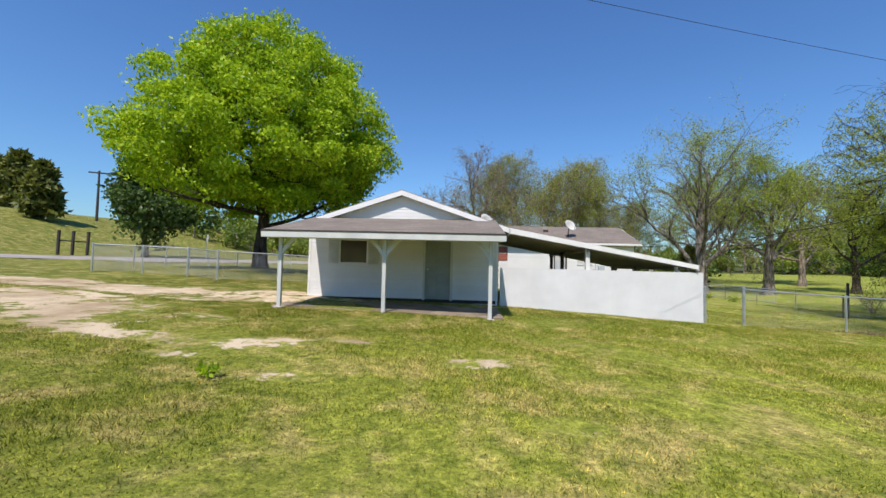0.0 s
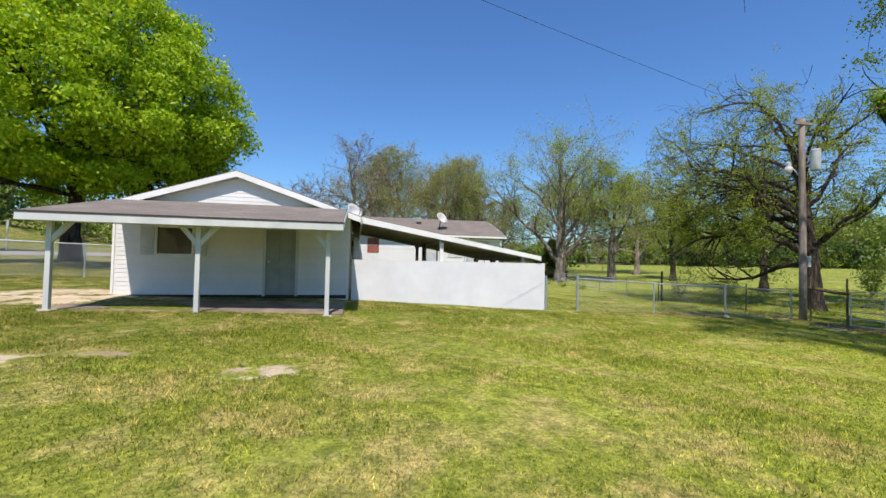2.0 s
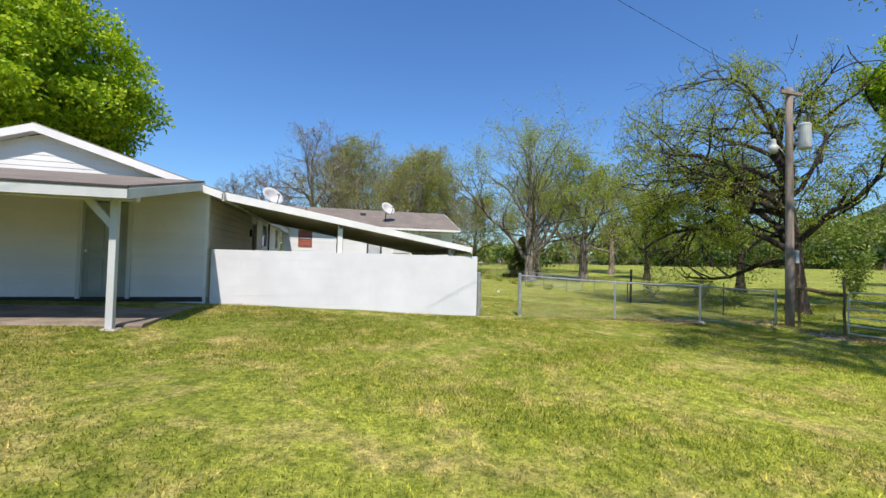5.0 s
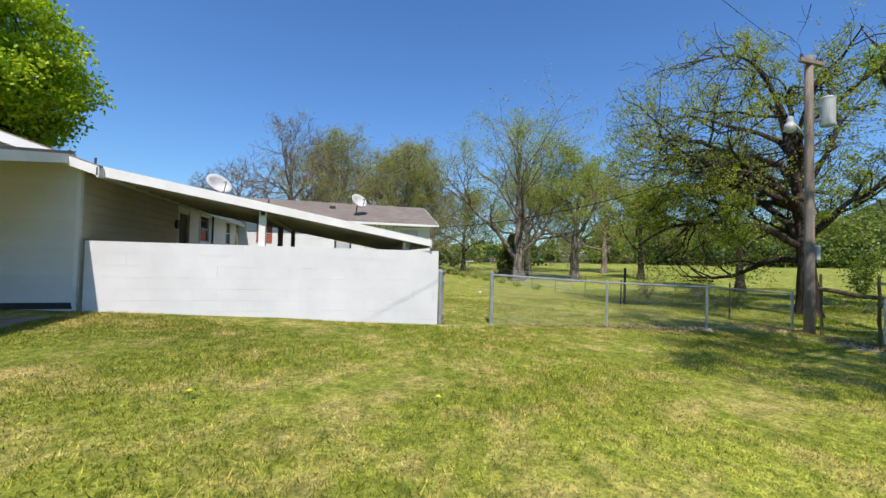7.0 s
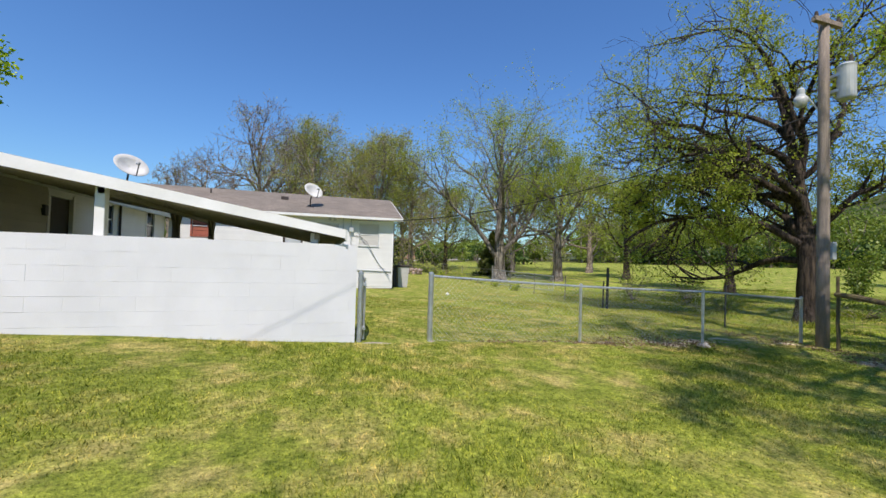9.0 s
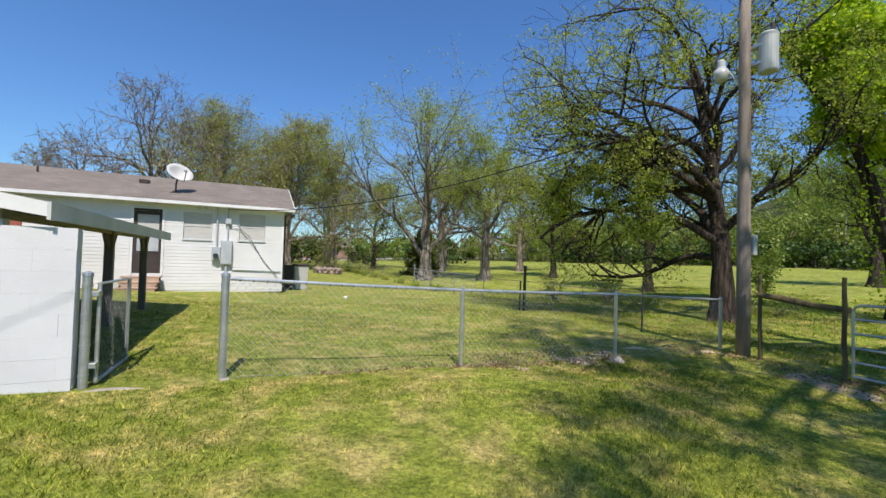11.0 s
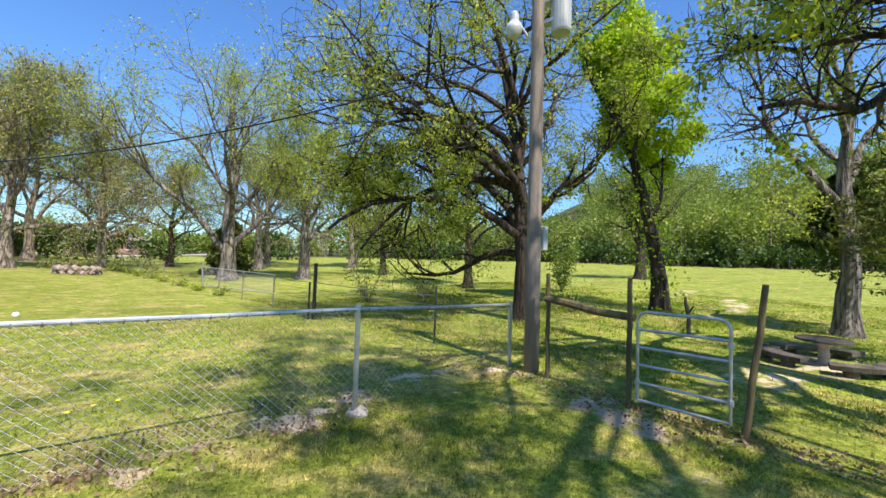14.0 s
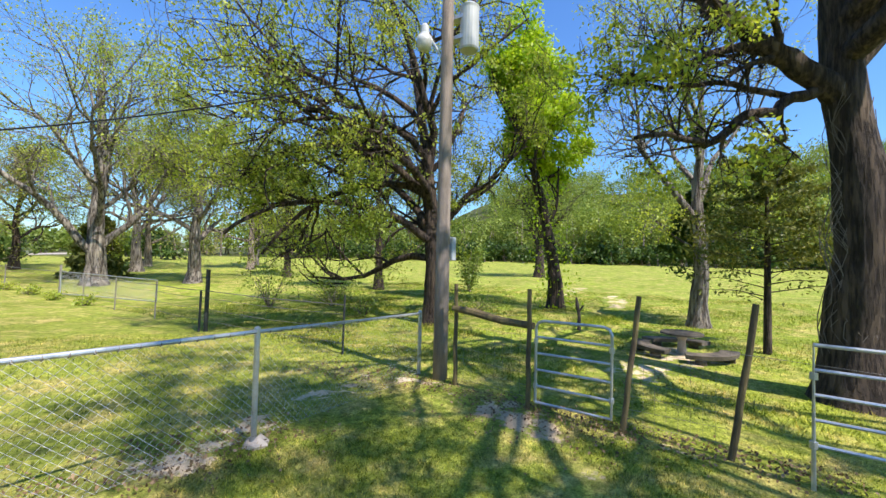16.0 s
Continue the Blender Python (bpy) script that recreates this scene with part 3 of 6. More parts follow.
# roofs of the wing
t = 0.10
for s in (-1, 1):
    x1 = PX + s * 3.50
    if s > 0:
        x1 = PX + 3.42
    z1 = PZ - abs(x1 - PX) * SL
    n = "roof"
    slab_roof(n, house, [(PX, -0.22, PZ), (x1, -0.22, z1), (x1, -0.22, z1 + t * 0.6), (PX, -0.22, PZ + t * 0.6)], (0, 14.5, 0), "brown asphalt shingle roof of the front wing")
    part("rake_board", prism(bmesh.new(), [(PX, -0.25, PZ + 0.035), (x1, -0.25, z1 + 0.035), (x1, -0.25, z1 - 0.12), (PX, -0.25, PZ - 0.12)], (0, 0.035, 0)), M_TRIM, house)
    part("soffit", prism(bmesh.new(), [(PX, -0.21, PZ - 0.1), (x1, -0.21, z1 - 0.1), (x1, -0.21, z1 - 0.085), (PX, -0.21, PZ - 0.085)], (0, 0.205, 0)), M_GREYTRIM, house)
part("eave_board", a_box(PX - 3.52, PX - 3.49, -0.25, 14.2, PZ - 3.5 * SL - 0.12, PZ - 3.5 * SL + 0.05), M_TRIM, house)
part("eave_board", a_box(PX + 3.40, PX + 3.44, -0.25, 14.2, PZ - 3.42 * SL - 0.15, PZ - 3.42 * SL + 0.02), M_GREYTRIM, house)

# ---- back wing ----
HY, H0, H1, HT = 11.47, -6.20, 2.56, 3.05
ho = [(-0.66, 0.17, 1.84, 2.74), (1.07, 1.90, 1.86, 2.80), (-2.07, -1.28, 0.62, 2.72), (-5.40, -4.86, 2.02, 2.74)]
back = wall_with_holes("wall", house, HY, 0.14, H0, H1, -0.02, HT, ho, M_TRIM)
siding(back, HY, H0 + 0.02, H1 - 0.05, 0.06, HT - 0.02, [(-0.72, 0.23, 1.78, 2.80), (1.01, 1.96, 1.80, 2.86), (-2.15, -1.20, 0.5, 2.80), (-5.46, -4.80, 1.95, 2.80)])
part("corner_trim", a_box(H1 - 0.05, H1 + 0.012, HY - 0.028, HY, 0.0, HT), M_TRIM, house)
part("plinth", a_box(H0, H1 - 0.02, HY + 0.03, HY + 0.12, -0.35, -0.03), M_BRICK, house, "low reddish masonry foundation")
for o in ho[:2]:
    window(house, HY, *o, M_CURTAIN, "sash window with drawn pale blinds", 1, trim=M_SHUTTER, t=0.028)
red = part("window", a_box(-5.40, -4.86, HY + 0.05, HY + 0.07, 2.02, 2.74), M_GLASS, house, "small window with red boards and a white bar")
for a, b in ((2.03, 2.20), (2.215, 2.33), (2.345, 2.46), (2.475, 2.73)):
    part("board", a_box(-5.39, -4.87, HY + 0.02, HY + 0.045, a, b, bev=0.004), M_RED, red)
part("sash_bar", a_box(-5.39, -4.87, HY + 0.0, HY + 0.018, 2.38, 2.41), M_TRIM, red)
for a, b, c, d in ((-5.46, -5.40, 1.96, 2.80), (-4.86, -4.80, 1.96, 2.80), (-5.40, -4.86, 2.74, 2.80), (-5.40, -4.86, 1.96, 2.02)):
    part("window_frame", a_box(a, b, HY - 0.03, HY, c, d), M_RED, red)
sd = part("storm_door", a_box(-2.06, -1.29, HY + 0.06, HY + 0.08, 0.63, 2.71), M_CURTAIN, house, "dark-framed storm door over the steps")
for a, b, c, d in ((-2.07, -1.98, 0.63, 2.72), (-1.37, -1.28, 0.63, 2.72), (-1.98, -1.37, 2.60, 2.72), (-1.98, -1.37, 1.30, 1.36), (-1.98, -1.37, 0.63, 1.29)):
    part("door_rail", a_box(a, b, HY + 0.02, HY + 0.055, c, d, bev=0.004), M_DARKWOOD, sd)
part("pane", a_box(-1.979, -1.371, HY + 0.042, HY + 0.048, 1.37, 2.0), M_GREYMETAL, sd)
for a, b, c, d in ((-2.14, -2.07, 0.55, 2.79), (-1.28, -1.21, 0.55, 2.79), (-2.07, -1.28, 2.72, 2.79)):
    part("door_frame", a_box(a, b, HY - 0.03, HY, c, d), M_TRIM if c < 1 else M_DARKWOOD, house)
# end wall and gable of the back wing
RY, RZ = 14.6, 4.30
part("wall", a_box(H1 - 0.14, H1, HY + 0.14, 17.7, -0.02, HT), M_TRIM, house)
eside = part("gable_wall", prism(bmesh.new(), [(H1 - 0.14, HY, HT), (H1 - 0.14, 17.7, HT), (H1 - 0.14, RY, RZ - 0.15)], (0.14, 0, 0)), M_TRIM, house)
siding(eside, H1, HY + 0.02, 17.68, 0.06, HT - 0.02, across="y", out=1, step=0.125)
window(house, H1, 12.55, 13.3, 1.75, 2.6, M_GLASS, "dark sash window in the end wall", 1, "y", 1)
part("downpipe", a_rod([(H1 + 0.06, HY + 0.25, 2.9), (H1 + 0.06, HY + 0.25, 0.0)], 0.04, 10), M_BLACKMETAL, house, "black downpipe at the corner")
for s in (-1, 1):
    y1 = RY + s * 3.5
    z1 = RZ - 3.5 * 0.355
    slab_roof("roof", house, [(H0 - 4, RY, RZ), (H0 - 4, y1, z1), (H0 - 4, y1, z1 + 0.06), (H0 - 4, RY, RZ + 0.06)], (H1 + 0.33 - H0 + 4, 0, 0), "brown asphalt shingle roof of the back wing")
    a, b = sorted((y1, y1 + s * 0.03))
    part("eave_board", a_box(H0 + 0.1, H1 + 0.33, a, b, z1 - 0.07, z1 + 0.035), M_TRIM, house)
    part("rake_board", prism(bmesh.new(), [(H1 + 0.33, RY, RZ + 0.05), (H1 + 0.33, y1, z1 + 0.05), (H1 + 0.33, y1, z1 - 0.10), (H1 + 0.33, RY, RZ - 0.10)], (0.03, 0, 0)), M_TRIM, house)
    part("soffit", a_box(H0 + 0.1, H1 + 0.32, *sorted((y1 - s * 0.001, y1 - s * 0.40)), z1 - 0.065, z1 - 0.045), M_TRIM, house)
part("roof_vent", a_box(-2.35, -2.05, 13.2, 13.45, 3.86, 4.02, bev=0.01), M_DARKWOOD, house, "flat dark roof vent")
part("vent_pipe", a_rod([(-5.3, 13.6, 3.8), (-5.3, 13.6, 4.2)], 0.03, 8), M_DARKWOOD, house)
part("vent_pipe", a_rod([(-9.0, 6.0, 3.7), (-9.0, 6.0, 4.15)], 0.03, 8), M_DARKWOOD, house)

# electric service on the back wing
mb = thing("electric_meter", (0.36, HY, 1.1), "grey electric meter box with a round glass meter", "meter")
part("box", a_box(0.22, 0.49, HY - 0.16, HY - 0.022, 1.10, 1.58, bev=0.012), M_GREYMETAL, mb)
part("meter_glass", a_rod([(0.355, HY - 0.16, 1.27), (0.355, HY - 0.25, 1.27)], 0.085, 16), M_BLACKMETAL, mb, "dark round meter")
part("conduit", a_rod([(0.36, HY - 0.08, 1.58), (0.36, HY - 0.08, 3.0), (0.40, HY - 0.2, 3.1)], 0.03, 8), M_GREYMETAL, mb)
pb = thing("breaker_panel", (0.67, HY, 0.95), "large grey breaker panel on the house wall", "panel")
part("box", a_box(0.50, 0.86, HY - 0.17, HY - 0.022, 0.96, 1.82, bev=0.012), M_GREYMETAL, pb)
part("lid", a_box(0.515, 0.845, HY - 0.182, HY - 0.171, 0.99, 1.79, bev=0.008), M_GREYMETAL, pb)
part("conduit", a_rod([(0.68, HY - 0.08, 0.96), (0.68, HY - 0.08, -0.1)], 0.045, 10), M_GREYMETAL, pb)
part("riser", a_rod([(0.70, HY - 0.08, 1.82), (0.70, HY - 0.08, 3.0)], 0.022, 8), M_GREYMETAL, pb)
part("junction_box", a_box(0.61, 0.80, HY - 0.15, HY - 0.03, 2.42, 2.62, bev=0.01), M_GREYMETAL, pb)
wire = part("wire", a_rod([(0.80, HY - 0.05, 2.3), (1.1, HY - 0.05, 2.25), (1.4, HY - 0.05, 2.0), (1.9, HY - 0.05, 1.1), (2.4, HY - 0.05, 0.55)], 0.008, 5), M_CABLE, pb)
part("pipe", a_rod([(0.87, HY - 0.05, 0.78), (2.5, HY - 0.05, 0.74)], 0.02, 6), M_GREYMETAL, pb)
fl = thing("floodlight", (-0.1, HY, 2.95), "small twin security light under the eave", "lamp")
for x in (-0.2, 0.0):
    part("lamp_head", a_rod([(x, HY - 0.05, 3.0), (x, HY - 0.18, 2.93)], [0.03, 0.07], 10), M_GREYMETAL, fl)
st = thing("entry_steps", (-1.75, 11.0, 0.05), "tan wooden steps below the storm door", "steps")
for k, (y, z) in enumerate(((11.36, 0.54), (11.08, 0.38), (10.80, 0.21))):
    part("tread", a_box(-2.28, -1.20, y - 0.29, y, z - 0.045, z, bev=0.006), M_BRICK, st)
    part("riser", a_box(-2.24, -1.24, y - 0.275, y - 0.255, z - 0.17, z - 0.046), M_BRICK, st)
part("stringer", prism(bmesh.new(), [(-2.22, 10.53, -0.1), (-2.22, 11.38, -0.1), (-2.22, 11.38, 0.49), (-2.22, 10.53, 0.16)], (0.04, 0, 0)), M_DARKWOOD, st)
part("stringer", prism(bmesh.new(), [(-1.28, 10.53, -0.1), (-1.28, 11.38, -0.1), (-1.28, 11.38, 0.49), (-1.28, 10.53, 0.16)], (0.04, 0, 0)), M_DARKWOOD, st)


def dish(at, turn, label, size=0.42, tall=0.62):
    x, y, z = at
    th = thing("satellite_dish", at, label, "satellite dish", "satellite dishes")
    part("foot", a_box(x - 0.16, x + 0.16, y - 0.13, y + 0.13, z - 0.06, z + 0.015, bev=0.01), M_DARKWOOD, th)
    part("mast", a_rod([(x, y, z), (x, y, z + tall * 0.5), (x + 0.05, y, z + tall)], 0.028, 8), M_DARKWOOD, th)
    bm = bmesh.new()
    rings = []
    n = 28
    for k, (r, h) in enumerate(((0.02, 0.0), (0.35, 0.03), (0.7, 0.085), (1.0, 0.15), (1.02, 0.14), (0.7, 0.06), (0.3, 0.0), (0.02, -0.03))):
        rings.append([bm.verts.new((r * size * math.cos(2 * math.pi * i / n) * 1.08, r * size * math.sin(2 * math.pi * i / n) * 0.85, h)) for i in range(n)])
    for a, b in zip(rings, rings[1:]):
        for i in range(n):
            bm.faces.new((a[i], a[(i + 1) % n], b[(i + 1) % n], b[i]))
    m = pose(x + 0.05, y, z + tall + 0.06, 62, 0, turn)
    bm.transform(m)
    part("reflector", bm, M_DISH, th, "pale oval reflector", smooth=True)
    arm = [m @ Vector(p) for p in ((0, -0.3, 0.07), (0, -0.42, 0.2), (0, -0.15, 0.48))]
    part("feed_arm", a_rod(arm, 0.016, 6), M_BLACKMETAL, th)
    part("feed_horn", a_rod([arm[2], m @ Vector((0, -0.1, 0.40))], [0.035, 0.05], 8), M_GREYMETAL, th)


dish((-1.05, 12.2, 3.48), 38, "weathered oval satellite dish on the back roof")
dish((-6.35, 8.2, 3.00), 50, "weathered oval satellite dish above the lean-to", 0.45, 0.85)

# ---- porch ----
porch = thing("porch", (-9.3, -2.9, 0.4), "open porch with white posts and brown shingle roof", "porch")
QZ, QF = 2.31, -3.32
part("roof", prism(bmesh.new(), [(-12.24, QF, QZ), (-12.24, -0.03, 2.99), (-12.24, -0.03, 3.05), (-12.24, QF, QZ + 0.06)], (5.86, 0, 0)), M_SHINGLE, porch, "shallow brown shingle porch roof")
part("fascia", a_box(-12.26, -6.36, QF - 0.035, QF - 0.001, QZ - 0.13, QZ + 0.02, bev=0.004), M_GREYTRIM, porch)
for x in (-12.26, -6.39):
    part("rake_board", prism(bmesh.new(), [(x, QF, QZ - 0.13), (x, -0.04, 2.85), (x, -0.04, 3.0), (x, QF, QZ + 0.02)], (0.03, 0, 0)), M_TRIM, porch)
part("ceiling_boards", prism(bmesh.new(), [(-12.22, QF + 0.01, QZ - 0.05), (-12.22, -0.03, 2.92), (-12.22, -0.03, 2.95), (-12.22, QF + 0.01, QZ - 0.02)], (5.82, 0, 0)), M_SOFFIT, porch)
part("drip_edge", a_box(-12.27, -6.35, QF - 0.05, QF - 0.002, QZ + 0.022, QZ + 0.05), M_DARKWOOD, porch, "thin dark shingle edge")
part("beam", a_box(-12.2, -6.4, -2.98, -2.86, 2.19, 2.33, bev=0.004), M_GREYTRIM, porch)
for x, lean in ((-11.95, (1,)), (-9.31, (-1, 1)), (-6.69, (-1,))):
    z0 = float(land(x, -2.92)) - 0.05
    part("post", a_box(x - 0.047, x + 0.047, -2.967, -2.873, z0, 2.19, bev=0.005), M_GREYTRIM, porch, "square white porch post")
    part("post_pad", a_box(x - 0.12, x + 0.12, -3.04, -2.80, z0 - 0.05, z0 + 0.07, bev=0.02), M_CONCRETE, porch)
    for s in lean:
        a, b = x + s * 0.047, x + s * 0.40
        part("brace", prism(bmesh.new(), [(a, -2.95, 1.78), (a, -2.95, 1.92), (b - s * 0.13, -2.95, 2.19), (b, -2.95, 2.19)], (0, 0.06, 0)), M_GREYTRIM, porch)
slab = tagged(part("porch_slab", prism(bmesh.new(), [(-12.3, -2.76, 0.1), (-12.3, -0.001, 0.1), (-12.3, -0.001, 0.46), (-12.3, -2.70, 0.455), (-12.3, -2.76, 0.43)], (5.95, 0, -0.11)), M_SLAB), "weathered concrete porch slab, dusty, porch shade put into its colour, chipped edge", "slab", kind="structure")

# ---- lean-to ----
LE = thing("lean_to", (-3.3, 3, 0.1), "low lean-to carport with white fascia and posts", "carport")
L0, L1, LZ0, LZ1, LB = -5.98, -0.20, 2.78, 1.74, 5.95
ls = (LZ0 - LZ1) / (L1 - L0)
part("roof", prism(bmesh.new(), [(L0, -0.05, LZ0), (L1, -0.05, LZ1), (L1, -0.05, LZ1 + 0.05), (L0, -0.05, LZ0 + 0.05)], (0, LB + 0.05, 0)), M_SHINGLE, LE, "thin sloping lean-to roof")
part("decking", prism(bmesh.new(), [(L0, 0.0, LZ0 - 0.035), (L1 - 0.01, 0.0, LZ1 - 0.035), (L1 - 0.01, 0.0, LZ1 - 0.004), (L0, 0.0, LZ0 - 0.004)], (0, LB - 0.02, 0)), M_SOFFIT, LE, "bare boards under the lean-to roof")
part("fascia", prism(bmesh.new(), [(L0, -0.09, LZ0 + 0.045), (L1, -0.09, LZ1 + 0.045), (L1, -0.09, LZ1 - 0.09), (L0, -0.09, LZ0 - 0.13)], (0, 0.035, 0)), M_TRIM, LE, "white front fascia")
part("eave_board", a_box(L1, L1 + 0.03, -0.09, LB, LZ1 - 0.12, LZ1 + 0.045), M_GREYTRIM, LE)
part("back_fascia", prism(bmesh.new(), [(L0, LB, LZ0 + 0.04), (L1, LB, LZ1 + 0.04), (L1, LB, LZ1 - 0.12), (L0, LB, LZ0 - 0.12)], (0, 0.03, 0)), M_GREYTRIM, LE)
for k in range(10):
    y = 0.45 + k * 0.6
    part("rafter", prism(bmesh.new(), [(L0, y, LZ0 - 0.036), (L1 - 0.05, y, LZ1 - 0.036), (L1 - 0.05, y, LZ1 - 0.10), (L0, y, LZ0 - 0.13)], (0, 0.04, 0)), M_SOFFIT, LE)
for x, y in ((-3.46, 0.16), (-0.66, 0.25), (-0.62, 3.4), (-0.62, 5.75), (-3.4, 5.75), (-3.5, 3.3)):
    top = LZ1 + (L1 - x) * ls - 0.10
    m = M_TRIM if y < 1 else M_OLDWOOD
    part("post", a_box(x - 0.06, x + 0.06, y - 0.06, y + 0.06, float(land(x, y)) - 0.1, top, bev=0.005), m, LE, "white lean-to post" if y < 1 else "dark timber lean-to post")
    if y > 1:
        for s in (-1, 1):
            part("brace", prism(bmesh.new(), [(x - 0.03, y + s * 0.06, top - 0.40), (x - 0.03, y + s * 0.06, top - 0.28), (x - 0.03, y + s * 0.25, top - 0.02), (x - 0.03, y + s * 0.36, top - 0.02)], (0.06, 0, 0)), m, LE)
for x in (-0.62, -3.45):
    z = LZ1 + (L1 - x) * ls - 0.10
    part("beam", a_box(x - 0.04, x + 0.04, 0.1, LB - 0.05, z - 0.09, z), M_SOFFIT, LE)

# ---- block wall ----
bw = thing("block_wall", (-3.1, 0, 0.1), "low whitewashed concrete block wall", "wall")
core = part("wall_core", a_box(-6.19, -0.012, 0.012, 0.17, -0.25, 1.538), M_BLOCK, bw)
rb = random.Random(3)
for row in range(9):
    z1 = 1.55 - row * 0.2035
    x = -6.20
    first = True
    while x < -0.02:
        w = 0.2 if (first and row % 2) else 0.406
        first = False
        x1 = min(x + w, 0.0)
        if 0.0 - x1 < 0.06:
            x1 = 0.0
        top = (z1 + 0.05 > float(land((x + x1) / 2, 0)))
        if top:
            g = rb.choice((-0.0006, -0.0006, -0.0006, -0.0006, 0.0012))
            j = rb.uniform(-0.0005, 0.0005)
            bm = a_box(x + g, x1 - g, 0.0 + j, 0.10, z1 - 0.2035 + rb.choice((0.0003, 0.0003, 0.001, 0.0022)), z1 - 0.0003)
            bmesh.ops.bevel(bm, geom=bm.edges[:], offset=0.0004, segments=1, affect="EDGES")
            part("block", bm, M_BLOCK, bw)
        x = x1
part("coping_mortar", a_box(-6.2, 0.0, 0.002, 0.18, 1.5505, 1.556), M_BLOCK, bw)


# ---- fences ----
def chain_link(fence, a, b, za, zb, ta, tb, m=M_WIRE, pitch=0.085, r=0.0015):
    """Woven diamond mesh between two posts: zigzag wires from top to bottom."""
    a, b = Vector(a), Vector(b)
    run = (b - a).length
    d = (b - a).normalized()
    side = Vector((-d.y, d.x))
    vs, fs = [], []
    count = int(run / pitch) + 1
    rows = max(4, int((ta - za) / (pitch * 0.5)))
    for i in range(-1, count):
        for sgn in (1, -1):
            base = len(vs)
            for k in range(rows + 1):
                s = i * pitch + (pitch * 0.5 * (k % 2) if sgn > 0 else pitch * (1 - 0.5 * (k % 2)))
                s = min(max(s, 0), run)
                f = s / run
                lo, hi = za + (zb - za) * f, ta + (tb - ta) * f
                z = hi - (hi - lo) * k / rows
                o = 0.004 * (1 if (k % 2) == (sgn > 0) else -1)
                p = a + d * s + side * o
                vs += [(p.x, p.y, z + r), (p.x + d.x * r + side.x * r, p.y + d.y * r + side.y * r, z - r), (p.x - d.x * r - side.x * r, p.y - d.y * r - side.y * r, z - r)]
            for k in range(rows):
                q = base + k * 3
                for e in range(3):
                    g = (e + 1) % 3
                    fs.append((q + e, q + g, q + 3 + g, q + 3 + e))
    me = fast_mesh("wire_mesh", np.array(vs), np.array(fs))
    return tagged(link("wire_mesh", me, m, fence), "woven diamond wire mesh", kind="stuff")


def pipe_post(fence, x, y, z0, z1, r=0.03, m=M_GALV, pad=True):
    p = part("post", a_rod([(x, y, z0 - 0.1), (x, y, z1)], r, 12), m, fence)
    part("post_cap", a_rod([(x, y, z1), (x, y, z1 + r * 0.7), (x, y, z1 + r * 1.2)], [r * 1.15, r * 1.1, r * 0.4], 12), m, p)
    if pad:
        part("concrete_footing", a_rod([(x, y, z0 - 0.1), (x + 0.02, y - 0.04, z0 - 0.012), (x + 0.01, y - 0.02, z0 + 0.004)], [0.13, 0.12, 0.07], 6), M_CONCRETE, p)
    for k in range(4):
        z = z0 + 0.15 + (z1 - z0 - 0.25) * k / 3
        part("tie", a_rod([(x, y, z), (x, y, z + 0.02)], r * 1.12, 10), m, p)
    return p


yard = thing("chain_link_fence", (5.8, 0.1, -0.2), "galvanised chain-link fence across the yard", "fence")
YP = [(1.255, 0.10, -0.055, 1.10, 0.042), (4.23, 0.096, -0.187, 0.948, 0.028), (7.11, -0.05, -0.235, 0.872, 0.028), (10.45, 0.188, -0.455, 0.697, 0.034)]
for x, y, z0, z1, r in YP:
    pipe_post(yard, x, y, z0, z1, r)
for (x, y, a, b, r), (x2, y2, a2, b2, r2) in zip(YP, YP[1:]):
    part("top_rail", a_rod([(x, y, b - 0.02), ((x + x2) / 2, (y + y2) / 2, (b + b2) / 2 - 0.026), (x2, y2, b2 - 0.02)], 0.021, 10), M_GALV, yard)
    chain_link(yard, (x + 0.04, y - 0.03), (x2 - 0.03, y2 - 0.03), a + 0.04, a2 + 0.04, b - 0.03, b2 - 0.03)
    part("bottom_wire", a_rod([(x, y - 0.03, a + 0.05), (x2, y2 - 0.03, a2 + 0.05)], 0.0018, 5), M_RUSTWIRE, yard)
    # wire knuckles hooked over the rail
    bm = bmesh.new()
    p0, p1 = Vector((x, y, b - 0.02)), Vector((x2, y2, b2 - 0.02))
    step = (p1 - p0).normalized() * 0.007
    count = int((p1 - p0).length / 0.14)
    for i in range(1, count):
        q = p0.lerp(p1, i / count) - Vector((0, 0, 0.026 - 0.02 + 0.006 - 0.024 * (i / count - 0.5) ** 2)) * 0.9
        rod(bm, [q - step, q, q + step], [0.021, 0.0255, 0.021], 8)
    tagged(part("rail_ties", bm, M_RUSTWIRE, yard), "dull wire loops hooked over the rail", kind="stuff")
gate = thing("yard_gate", (0.1, 0.15, 0), "open chain-link gate swung back beside the block wall", "gate")
pipe_post(gate, 0.075, 0.06, -0.02, 1.10, 0.04, M_GALV, False)
part("gate_frame", a_rod([(0.15, 0.14, 0.05), (0.15, 0.14, 1.02), (0.17, 1.12, 1.02), (0.17, 1.12, 0.05), (0.15, 0.14, 0.05)], 0.02, 8), M_GALV, gate)
chain_link(gate, (0.15, 0.16), (0.17, 1.10), 0.06, 0.06, 1.0, 1.0)
for z in (0.2, 0.9):
    part("hinge", a_box(0.06, 0.17, 0.05, 0.15, z, z + 0.05, bev=0.004), M_GALV, gate)
tagged(part("gate_threshold", prism(bmesh.new(), [(0.05, -0.06, -0.25), (0.05, 0.16, -0.25), (0.05, 0.15, 0.016), (0.05, -0.05, 0.012)], (2.25, 0, -0.085)), M_CONCRETE), "narrow concrete strip under the gateway", "threshold", kind="structure")

